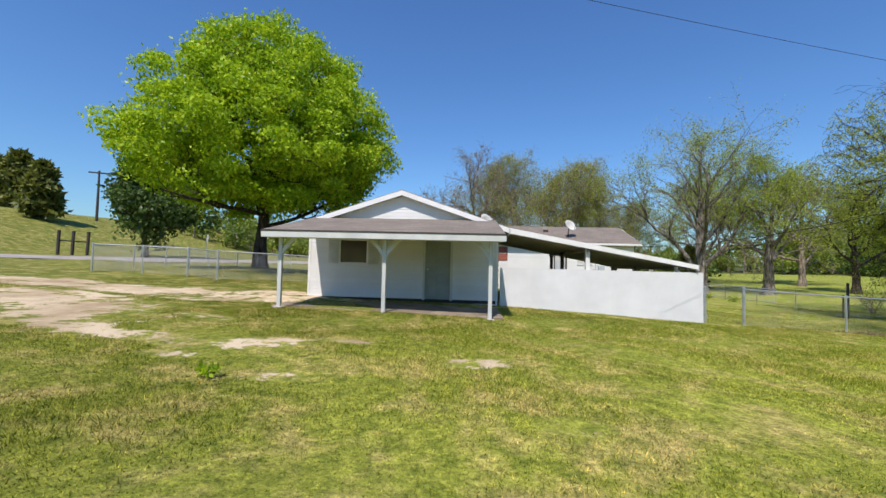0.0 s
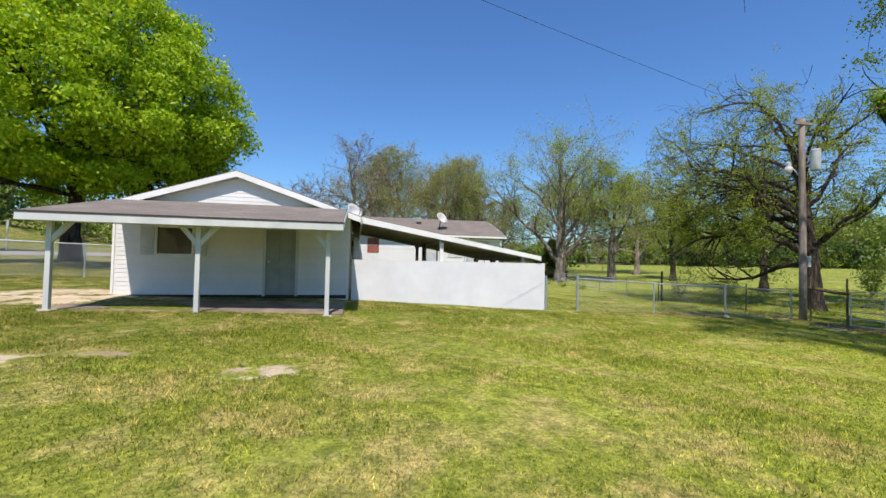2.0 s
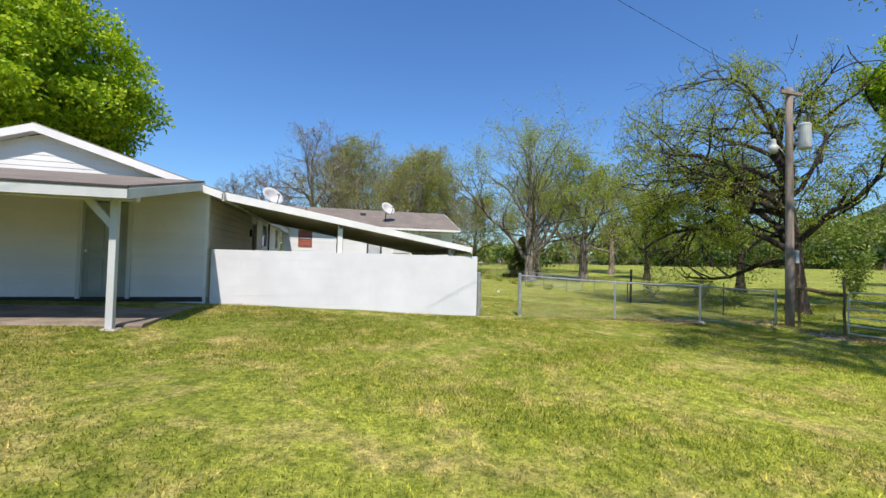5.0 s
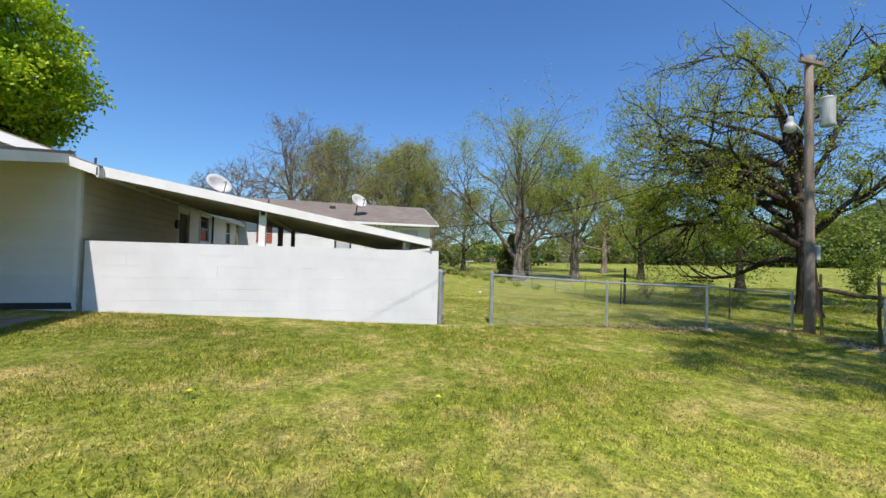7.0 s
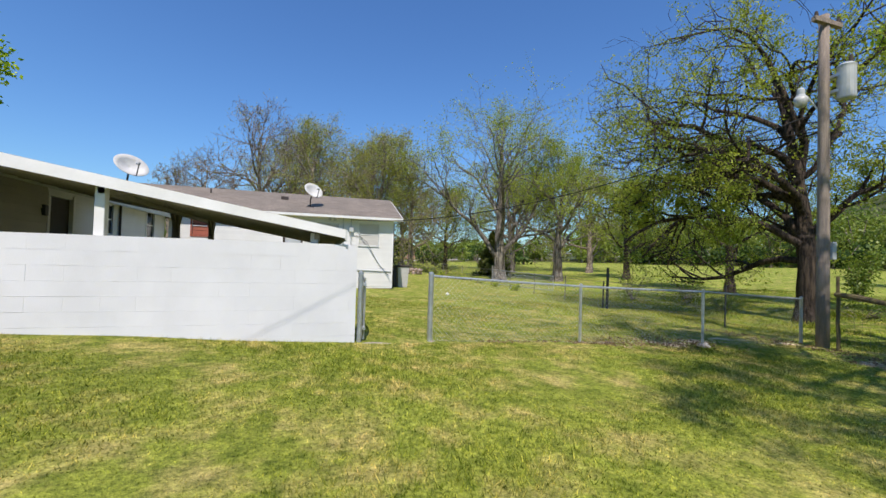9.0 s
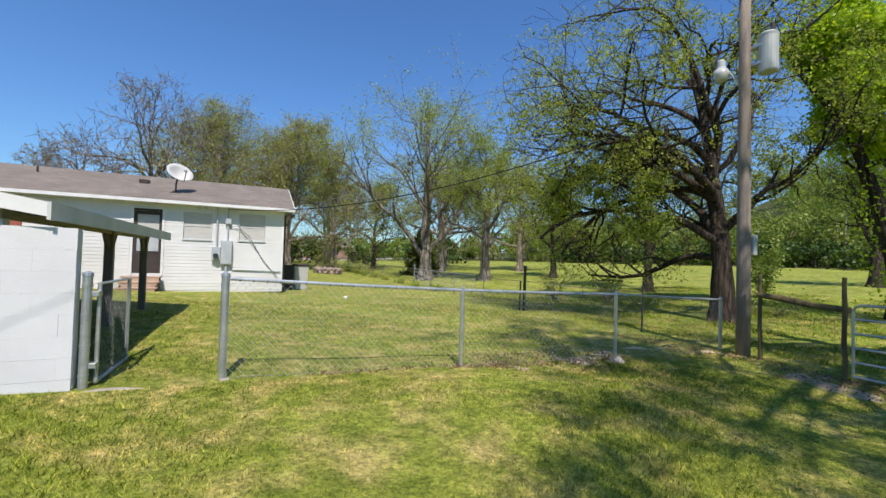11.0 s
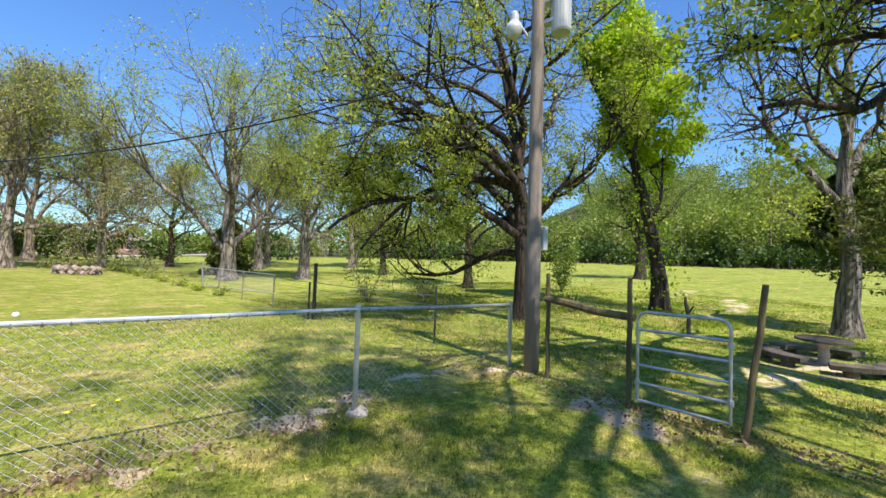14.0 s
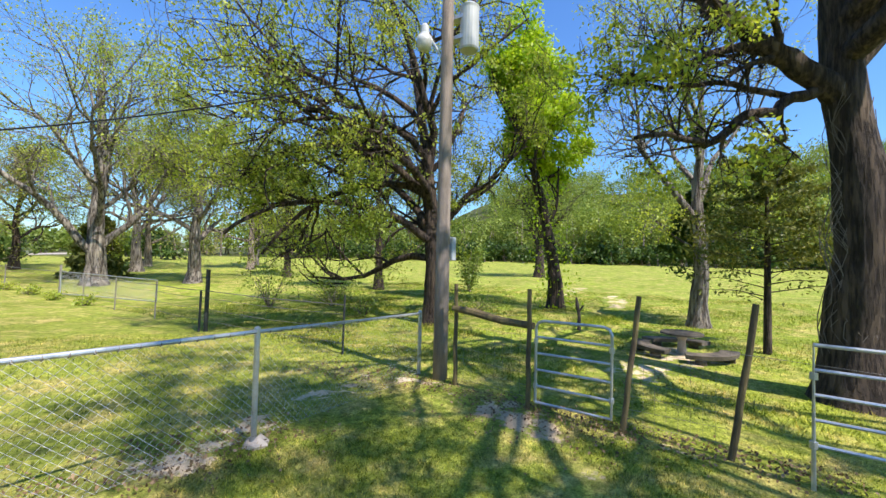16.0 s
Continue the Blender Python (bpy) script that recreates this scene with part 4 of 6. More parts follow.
north = thing("north_fence", (10.8, 12, -0.4), "old wire fence with thin steel posts beyond the yard", "fence")
NP = [(10.45, 0.19), (10.75, 2.3), (10.64, 7.18), (10.9, 10.5), (11.0, 13.6), (11.2, 17.0), (11.45, 20.4), (10.6, 24.5), (10.2, 28.5), (9.6, 34), (9.0, 41), (8, 50)]
for k, (x, y) in enumerate(NP[1:]):
    z = float(land(x, y))
    big = k == 1
    h = {0: 1.25, 1: 1.62, 5: 1.35}.get(k, 1.15)
    part("post", a_rod([(x, y, z - 0.1), (x + 0.02, y, z + h)], 0.055 if big else (0.045 if k == 5 else 0.022), 8), M_BLACKMETAL if big or k == 0 else M_RUSTWIRE, north)
    if big:
        part("brace_post", a_rod([(x - 0.12, y + 0.1, z - 0.1), (x - 0.1, y + 0.1, z + 1.05)], 0.03, 8), M_BLACKMETAL, north)
for a, b in zip(NP[1:], NP[2:]):
    za, zb = float(land(*a)), float(land(*b))
    for h in (0.25, 0.55, 0.85, 1.05):
        part("wire", a_rod([(*a, za + h), ((a[0] + b[0]) / 2, (a[1] + b[1]) / 2, (za + zb) / 2 + h - 0.03), (*b, zb + h)], 0.006 if h < 1 else 0.012, 4), M_RUSTWIRE, north)
pg = thing("pasture_gate", (11.3, 18, -0.3), "low mesh gate standing open in the north fence", "gate")
zz = float(land(11.4, 18))
part("gate_frame", a_rod([(11.45, 20.3, zz + 0.1), (11.45, 20.3, zz + 1.1), (12.6, 14.2, zz + 0.95), (12.6, 14.2, zz + 0.1), (11.45, 20.3, zz + 0.1)], 0.022, 6), M_GALV, pg)
chain_link(pg, (11.47, 20.2), (12.6, 14.3), zz + 0.1, zz + 0.1, zz + 1.08, zz + 0.95, pitch=0.1)

left = thing("front_fence", (-18, 3.8, 0.7), "galvanised chain-link fence beside the road", "fence")
LP = [(-23.4, 3.7), (-21.3, 3.9), (-19.36, 4.05), (-17.6, 3.4), (-15.6, 4.6), (-13.6, 5.6), (-12.42, 6.1)]
for x, y in LP:
    z = float(land(x, y))
    pipe_post(left, x, y, z, z + 1.22, 0.035 if x in (-23.4, -19.36, -17.6) else 0.024, M_GALV, False)
for k, (a, b) in enumerate(zip(LP, LP[1:])):
    za, zb = float(land(*a)), float(land(*b))
    part("top_rail", a_rod([(*a, za + 1.2), (*b, zb + 1.2)], 0.02, 8), M_GALV, left)
    chain_link(left, a, b, za + 0.05, zb + 0.05, za + 1.19, zb + 1.19, pitch=0.08, r=0.0024)
back_l = thing("road_fence", (-24, 14, 1.0), "wire fence between the yard and the road", "fence")
RP = [(-23.4, 3.7), (-24.2, 9), (-25, 14), (-24.4, 20), (-22, 26), (-18.5, 31), (-15, 36)]
for a, b in zip(RP, RP[1:]):
    za, zb = float(land(*a)), float(land(*b))
    part("top_rail", a_rod([(*a, za + 1.15), (*b, zb + 1.15)], 0.02, 6), M_GALV, back_l)
    for f in (0.0, 0.5):
        x, y = a[0] + (b[0] - a[0]) * f, a[1] + (b[1] - a[1]) * f
        z = float(land(x, y))
        part("post", a_rod([(x, y, z - 0.1), (x, y, z + 1.18)], 0.028, 8), M_GALV, back_l)
    chain_link(back_l, a, b, za + 0.05, zb + 0.05, za + 1.14, zb + 1.14, pitch=0.13, r=0.003)


def wooden_post(x, y, tx, ty, z1, r, label):
    z0 = float(land(x, y))
    bm = bmesh.new()
    k = 7
    pts = [(x + (tx - x) * i / k + 0.006 * math.sin(i * 2.3 + x), y + (ty - y) * i / k + 0.006 * math.cos(i * 1.9), z0 - 0.15 + (z1 - z0 + 0.15) * i / k) for i in range(k + 1)]
    rod(bm, pts, [r * (1.05 - 0.02 * i + 0.03 * math.sin(i * 3.1 + y)) for i in range(k)] + [r * 0.86], 10)
    return tagged(part("fence_post", bm, M_POST, None), label, "fence post", "wooden posts of the pasture fence")


WP = [(10.207, -0.668, 10.2, -0.66), (9.978, -1.941, 9.96, -1.95), (9.78, -3.15, 9.84, -3.33), (9.74, -4.2, 9.70, -4.42)]
for x, y, tx, ty in WP:
    wooden_post(x, y, tx, ty, 1.25, 0.034, "dark weathered round fence post with green algae" if y > -2.5 else "dark leaning round fence post, reddish brown")
log = thing("fence_rail", (10.1, -1.3, 0.7), "mossy split log rail tied between two posts", "rail")
part("log", a_rod([(10.20, -0.62, 0.86), (10.14, -1.0, 0.83), (10.06, -1.5, 0.76), (10.0, -2.0, 0.74)], [0.05, 0.062, 0.055, 0.05], 9), M_POST, log)
wires = thing("pasture_wire", (9.8, -3.7, 0.2), "thin field wire stretched between the wooden posts", "wire")
for (a, b, c, d), (a2, b2, c2, d2) in ((WP[0], WP[1]), (WP[2], WP[3])):
    for h in (0.0, 0.16, 0.32, 0.48, 0.66, 0.84, 1.1):
        part("wire", a_rod([(a + 0.03, b, -0.25 + h), (a2 + 0.03, b2, -0.25 + h)], 0.0022, 4), M_RUSTWIRE, wires)
    for k in range(1, 9):
        f = k / 9
        x, y = a + (a2 - a) * f + 0.03, b + (b2 - b) * f
        part("stay", a_rod([(x, y, -0.25), (x, y, 0.59)], 0.0015, 4), M_RUSTWIRE, wires)
part("wire", a_rod([(9.74, -4.2, 0.72), (9.5, -4.8, 0.74), (9.3, -6.5, 0.7)], 0.003, 4), M_RUSTWIRE, wires)


def tube_gate(a, b, za, zt, label, bars=6, tilt=0.0, square=False):
    """A stock gate of bent steel tube: rounded outer frame and level bars."""
    a, b = Vector(a), Vector(b)
    th = thing("tube_gate", (a.x, a.y, za), label, "gate", "steel tube gates")
    def at(f, z):
        p = a.lerp(b, f)
        return (p.x, p.y, z + tilt * f)
    L = (b - a).length
    c = 0.10 / L
    fr = [at(0, za), at(0, zt - 0.10), at(c * 0.3, zt - 0.03), at(c, zt), at(1 - c, zt), at(1 - c * 0.3, zt - 0.03), at(1, zt - 0.10), at(1, za), at(0, za)]
    if square:
        fr = [at(0, za - 0.22), at(0, zt), at(1, zt), at(1, za)]
    part("gate_frame", a_rod(fr, 0.0195, 10), M_GALV, th)
    for k in range(1, bars - 1):
        z = za + (zt - za) * k / (bars - 1)
        part("bar", a_rod([at(0.0, z), at(1.0, z)], 0.0165, 8), M_GALV, th)
    for f in (0.0, 1.0):
        for k in (0.2, 0.75):
            z = za + (zt - za) * k
            part("hinge", a_rod([at(f, z - 0.03), at(f, z + 0.03)], 0.032, 8), M_GALV, th)
    part("brace", a_rod([at(0.5, za), at(0.5, zt)], 0.014, 6), M_GALV, th) if L > 2 else None
    return th


tube_gate((9.93, -2.06), (9.80, -3.04), -0.27, 0.83, "narrow galvanised six-bar tube gate, shut", 6, 0.02)
tube_gate((9.44, -4.80), (9.15, -8.2), -0.20, 0.93, "wide galvanised tube gate beside the big trunk", 6, -0.03, True)

# ---- utility pole ----
up = thing("utility_pole", (10.385, -0.282, -0.4), "weathered wooden utility pole with transformer and lamp", "utility pole")
k = [(10.385, -0.282, -0.55), (10.383, -0.282, 1.5), (10.38, -0.281, 3.5), (10.37, -0.28, 5.5), (10.36, -0.28, 7.25)]
part("shaft", a_rod(k, [0.125, 0.118, 0.11, 0.102, 0.095], 16), M_POLE, up, smooth=True)
tx, ty = 10.56, -0.60
tr = part("transformer", a_rod([(tx, ty, 5.22), (tx, ty, 5.25), (tx, ty, 5.92), (tx, ty, 5.97), (tx, ty, 6.02)], [0.15, 0.165, 0.165, 0.175, 0.12], 20), M_GREYMETAL, up, "grey cylindrical transformer can")
part("bushing", a_rod([(tx + 0.03, ty - 0.06, 6.0), (tx + 0.03, ty - 0.06, 6.2)], [0.05, 0.03], 10), M_DARKWOOD, tr)
part("bracket", a_box(10.40, 10.55, -0.55, -0.32, 5.40, 5.46), M_GALV, tr)
part("bracket", a_box(10.40, 10.55, -0.55, -0.32, 5.75, 5.81), M_GALV, tr)
lx, ly = 10.17, 0.06
lp = part("lamp_arm", a_rod([(10.36, -0.2, 5.05), (10.30, -0.1, 5.28), (10.22, -0.02, 5.45), (lx, ly, 5.50)], 0.018, 8), M_GALV, up)
part("lamp_head", a_rod([(lx, ly, 5.66), (lx, ly, 5.62), (lx, ly, 5.50), (lx, ly, 5.44)], [0.05, 0.075, 0.08, 0.115], 16), M_GREYMETAL, lp, "grey lamp housing")
part("lamp_globe", a_rod([(lx, ly, 5.44), (lx, ly, 5.36), (lx, ly, 5.25), (lx, ly, 5.20)], [0.125, 0.135, 0.115, 0.06], 18), M_LAMPGLASS, lp, "clouded ribbed lamp globe", smooth=True)
part("meter_can", a_box(10.47, 10.60, -0.42, -0.24, 1.62, 2.02, bev=0.01), M_GREYMETAL, up, "small grey box on the pole")
part("conduit", a_rod([(10.51, -0.30, 1.62), (10.51, -0.30, -0.4)], 0.02, 8), M_GREYMETAL, up)
part("cross_arm", a_box(9.9, 10.8, -0.40, -0.30, 7.0, 7.1), M_POLE, up)
for x in (9.98, 10.72):
    part("insulator", a_rod([(x, -0.35, 7.1), (x, -0.35, 7.22)], [0.045, 0.03], 10), M_DARKWOOD, up)


def cable(a, b, sag, r, label):
    a, b = Vector(a), Vector(b)
    pts = [a.lerp(b, i / 24) - Vector((0, 0, sag * 4 * (i / 24) * (1 - i / 24))) for i in range(25)]
    tagged(part("overhead_cable", a_rod(pts, r, 5), M_CABLE), label, "cable")


cable((10.3, -0.15, 5.0), (0.70, 11.36, 2.95), 0.80, 0.014, "sagging black service cable from pole to house")

cable((10.3, -0.25, 7.05), (-40.0, -16.6, 7.9), 0.75, 0.005, "thin black power line crossing high over the lawn")

# ---- small things in the yard ----
bn = thing("wheeled_bin", (3.5, 14.0, -0.1), "pale grey plastic bin with a dark lid by the house corner", "bin")
part("bin_body", prism(bmesh.new(), [(3.25, 13.55, -0.12), (3.72, 13.55, -0.12), (3.78, 13.5, 0.90), (3.2, 13.5, 0.90)], (0, 0.7, 0)), M_GREENBOX, bn)
part("lid", a_box(3.16, 3.82, 13.45, 14.25, 0.901, 0.985, bev=0.03), M_DARKWOOD, bn, "dark brown lid")
cover = thing("condenser_unit", (2.9, 13.7, -0.1), "dark air-conditioning unit beside the house", "air conditioner")
part("housing", a_box(2.68, 3.15, 13.4, 14.1, -0.12, 0.88, bev=0.02), M_BLACKMETAL, cover)
for k in range(10):
    part("grille", a_box(2.70, 3.13, 13.38, 13.395, -0.05 + k * 0.085, -0.02 + k * 0.085), M_DARKWOOD, cover)
part("top_plate", a_box(2.66, 3.155, 13.37, 14.12, 0.881, 0.93, bev=0.008), M_DARKWOOD, cover)
tank = thing("propane_tank", (-4.9, 9.6, 0.2), "small white tank near the house wall", "tank")
part("shell", a_rod([(-4.9, 9.6, 0.15), (-4.9, 9.6, 0.25), (-4.9, 9.6, 0.95), (-4.9, 9.6, 1.05)], [0.12, 0.2, 0.2, 0.1], 14), M_TRIM, tank)
hose = thing("garden_hose", (-4.3, 10.6, 0.12), "coiled green garden hose on the grass", "hose")
M_HOSE = mat("green_hose_rubber", (0.02, 0.14, 0.05), (0.015, 0.1, 0.04), 0.5, 4, 40, 0.05, 0.001)
part("coil", a_rod([(-4.3 + (0.3 - 0.002 * i) * math.cos(i * 0.5), 10.5 + (0.3 - 0.002 * i) * math.sin(i * 0.5), float(land(-4.3, 10.5)) + 0.03 + 0.001 * i) for i in range(60)], 0.014, 6), M_HOSE, hose)
ball = tagged(part("yard_ball", a_rod([(4.6, 9.6, -0.17), (4.6, 9.6, -0.15), (4.6, 9.6, -0.09), (4.6, 9.6, -0.05), (4.6, 9.6, -0.035)], [0.03, 0.06, 0.075, 0.05, 0.01], 12), M_TRIM, smooth=True), "small white ball lying on the lawn", "ball")
rr = random.Random(8)
fp = thing("stone_ring", (7.2, 28.9, 0), "ring of stacked rough field stones on the grass", "fire ring")
for k in range(26):
    a = k * 2 * math.pi / 13
    lay = k // 13
    x, y = 7.2 + 0.95 * math.cos(a + lay * 0.2), 28.9 + 0.95 * math.sin(a + lay * 0.2)
    bm = bmesh.new()
    bmesh.ops.create_icosphere(bm, subdivisions=1, radius=0.22)
    for v in bm.verts:
        v.co *= rr.uniform(0.75, 1.2)
        v.co.z *= 0.75
    bm.transform(Matrix.Translation((x, y, float(land(x, y)) + 0.1 + lay * 0.25)))
    part("stone", bm, M_ROCK, fp)

# round concrete picnic table with curved benches
pt = thing("picnic_table", (15.9, -3.6, -0.5), "round mossy concrete picnic table with curved benches", "table")
M_MOSS = mat("mossy_concrete", (0.17, 0.14, 0.10), (0.05, 0.043, 0.03), 0.95, 3, 30, 0.6, 0.01)
cx, cy, cz = 15.85, -3.8, float(land(15.85, -3.8))
part("tabletop", a_rod([(cx, cy, cz + 0.485), (cx, cy, cz + 0.495), (cx, cy, cz + 0.535), (cx, cy, cz + 0.545)], [0.42, 0.46, 0.46, 0.44], 32), M_MOSS, pt)
part("pedestal", a_rod([(cx, cy, cz - 0.05), (cx, cy, cz + 0.10), (cx, cy, cz + 0.36), (cx, cy, cz + 0.485)], [0.16, 0.10, 0.085, 0.17], 14), M_CONCRETE, pt)
for a0, r0, hgt in ((228, 0.78, 0.22), (118, 0.72, 0.24), (10, 0.78, 0.24)):
    bm = bmesh.new()
    rows = []
    for i in range(13):
        a = radians(a0 - 44 + 88 * i / 12)
        rows.append([bm.verts.new((cx + r * math.cos(a), cy + r * math.sin(a), cz + z)) for r, z in ((r0, hgt - 0.09), (r0 + 0.34, hgt - 0.09), (r0 + 0.36, hgt), (r0 - 0.02, hgt))])
    for a, b in zip(rows, rows[1:]):
        for i in range(4):
            bm.faces.new((a[i], a[(i + 1) % 4], b[(i + 1) % 4], b[i]))
    bm.faces.new(rows[0][::-1])
    bm.faces.new(rows[-1])
    be = part("bench", bm, M_MOSS, pt, "curved mossy bench")
    for off in (-26, 26):
        a = radians(a0 + off)
        x, y = cx + (r0 + 0.17) * math.cos(a), cy + (r0 + 0.17) * math.sin(a)
        part("bench_leg", a_box(x - 0.11, x + 0.11, y - 0.11, y + 0.11, cz - 0.05, cz + hgt - 0.09, bev=0.01), M_MOSS, be)
sp = at_ground(17.8, -1.0)
stump = thing("old_post", sp, "short rotten dark post standing in the pasture", "post")
part("stub", a_rod([sp + Vector((0, 0, -0.1)), sp + Vector((0.03, 0, 0.4)), sp + Vector((0.0, 0.06, 0.75)), sp + Vector((0.02, 0.1, 1.0))], [0.06, 0.05, 0.055, 0.03], 8), M_DARKWOOD, stump)
part("branch_stub", a_rod([sp + Vector((0.02, 0.0, 0.55)), sp + Vector((0.0, -0.12, 0.75))], [0.035, 0.02], 7), M_DARKWOOD, stump)

# ---- by the road ----
up2 = thing("far_utility_pole", at_ground(-67, 48.7), "dark wooden utility pole with a crossarm by the road", "utility pole")
b = at_ground(-67, 48.7)
part("shaft", a_rod([b, b + Vector((0, 0, 8.2))], [0.2, 0.14], 10), M_DARKWOOD, up2)
part("cross_arm", a_rod([b + Vector((-1.0, -0.9, 7.8)), b + Vector((1.0, 0.9, 7.9))], 0.12, 6), M_DARKWOOD, up2)
hp = thing("timber_brace_fence", at_ground(-44, 22), "three dark timber posts joined by a rail", "fence")
for k, (dx, dy) in enumerate(((0, 0), (0.55, 0.8), (1.1, 1.7))):
    b = at_ground(-43.9 + dx, 21.3 + dy)
    part("post", a_rod([b - Vector((0, 0, 0.2)), b + Vector((0.03 * k, 0, 2.2))], 0.13, 9), M_DARKWOOD, hp)
b = at_ground(-43.9, 21.3)
part("rail", a_rod([b + Vector((0, 0, 1.3)), b + Vector((0.55, 0.8, 1.25)), b + Vector((1.1, 1.7, 1.25))], 0.06, 6), M_DARKWOOD, hp)
sg = thing("road_sign", at_ground(-34, 26), "small pale road sign seen from behind", "sign")
b = at_ground(-34.5, 28)
part("pole", a_rod([b, b + Vector((0, 0, 2.6))], 0.04, 8), M_GREYMETAL, sg)
part("plate", a_rod([b + Vector((0, 0, 2.3)), b + Vector((0.03, 0.03, 2.3))], 0.42, 8), M_GREYMETAL, sg)


# ---- far buildings ----
def far_house(x, y, w, d, h, rise, turn, wall_m, label):
    base = at_ground(x, y)
    th = thing("far_house", base, label, "house")
    m = Matrix.Translation(base) @ pose(0, 0, 0, 0, 0, turn)
    def add(name, bm, mt, par=th, lab=""):
        bm.transform(m)
        return part(name, bm, mt, par, lab)
    add("wall", a_box(-w / 2, w / 2, -d / 2, d / 2, -1, h), wall_m)
    add("roof", prism(bmesh.new(), [(-w / 2 - 0.5, -d / 2 - 0.5, h), (-w / 2 - 0.5, d / 2 + 0.5, h), (-w / 2 - 0.5, 0, h + rise)], (w + 1, 0, 0)), M_SHINGLE)
    for k in range(int(w / 4)):
        wx = -w / 2 + 2 + k * 4
        wd = add("window", a_box(wx - 0.5, wx + 0.5, -d / 2 - 0.06, -d / 2 - 0.01, 0.9, 2.1), M_GLASS)
        add("sill", a_box(wx - 0.6, wx + 0.6, -d / 2 - 0.12, -d / 2 - 0.061, 0.8, 0.9), M_TRIM, wd)


far_house(88, 92, 22, 8, 3.4, 1.4, -45, M_TRIM, "long pale building far behind the pasture")
far_house(15.5, 96, 13, 8, 2.6, 1.5, 10, M_PINKBRICK, "low brick house far behind the trees")
far_house(8.8, 102, 7, 9, 3.6, 2.2, 80, M_BARNWALL, "tan barn far across the road")


# ---- trees ----
def tubes(lines, name):
    """One mesh of tapered round limbs from (points, radii, sides)."""
    V, F, off = [], [], 0
    for pts, rad, n in lines:
        pts, rad = np.asarray(pts), np.asarray(rad)
        d = np.gradient(pts, axis=0)
        d /= np.linalg.norm(d, axis=1, keepdims=True) + 1e-9
        ref = np.array([0.31, 0.95, 0.05]) if abs(d[0, 2]) > 0.8 else np.array([0.05, 0.1, 1.0])
        s = np.cross(d, ref)
        s /= np.linalg.norm(s, axis=1, keepdims=True) + 1e-9
        w = np.cross(d, s)
        a = np.arange(n) * 2 * math.pi / n
        ring = pts[:, None, :] + rad[:, None, None] * (np.cos(a)[None, :, None] * s[:, None, :] + np.sin(a)[None, :, None] * w[:, None, :])
        V.append(ring.reshape(-1, 3))
        k = len(pts)
        i = np.arange(k - 1)[:, None] * n
        j = np.arange(n)[None, :]
        j2 = (j + 1) % n
        F.append(np.stack([i + j, i + j2, i + n + j2, i + n + j], -1).reshape(-1, 4) + off)
        off += k * n
    me = fast_mesh(name, np.concatenate(V), np.concatenate(F))
    me.polygons.foreach_set("use_smooth", np.ones(len(me.polygons), bool))
    return me


def leaf_mesh(name, P, size, g, hang=0.3, long=1.7):
    """Leaves as small folded diamonds round the points P, each turned its own way."""
    n = len(P)
    d = g.normal(size=(n, 3))
    d[:, 2] -= hang
    d /= np.linalg.norm(d, axis=1, keepdims=True)
    q = g.normal(size=(n, 3))
    s = np.cross(d, q)
    s /= np.linalg.norm(s, axis=1, keepdims=True) + 1e-9
    w = np.cross(d, s)
    z = size * g.uniform(0.6, 1.3, size=(n, 1))
    a, b = P, P + d * z * long
    mid = P + d * z * long * 0.45
    V = np.stack([a, mid + s * z * 0.5 + w * z * 0.12, b, mid - s * z * 0.5 + w * z * 0.12], 1).reshape(-1, 3)
    return fast_mesh(name, V, np.arange(n * 4).reshape(n, 4))


def shoot(g, p, d, length, r, bend, rise, steps, wig):
    """A wandering limb: points and radii."""
    pts, cur, dr = [p.copy()], p.copy(), d / np.linalg.norm(d)
    for k in range(steps):
        dr = dr + g.normal(size=3) * wig + np.array([0, 0, rise])
        dr /= np.linalg.norm(dr)
        cur = cur + dr * length / steps
        pts.append(cur.copy())
    rad = r * (1 - (np.arange(steps + 1) / steps) ** 1.2 * bend)
    return np.array(pts), np.maximum(rad, 0.004)


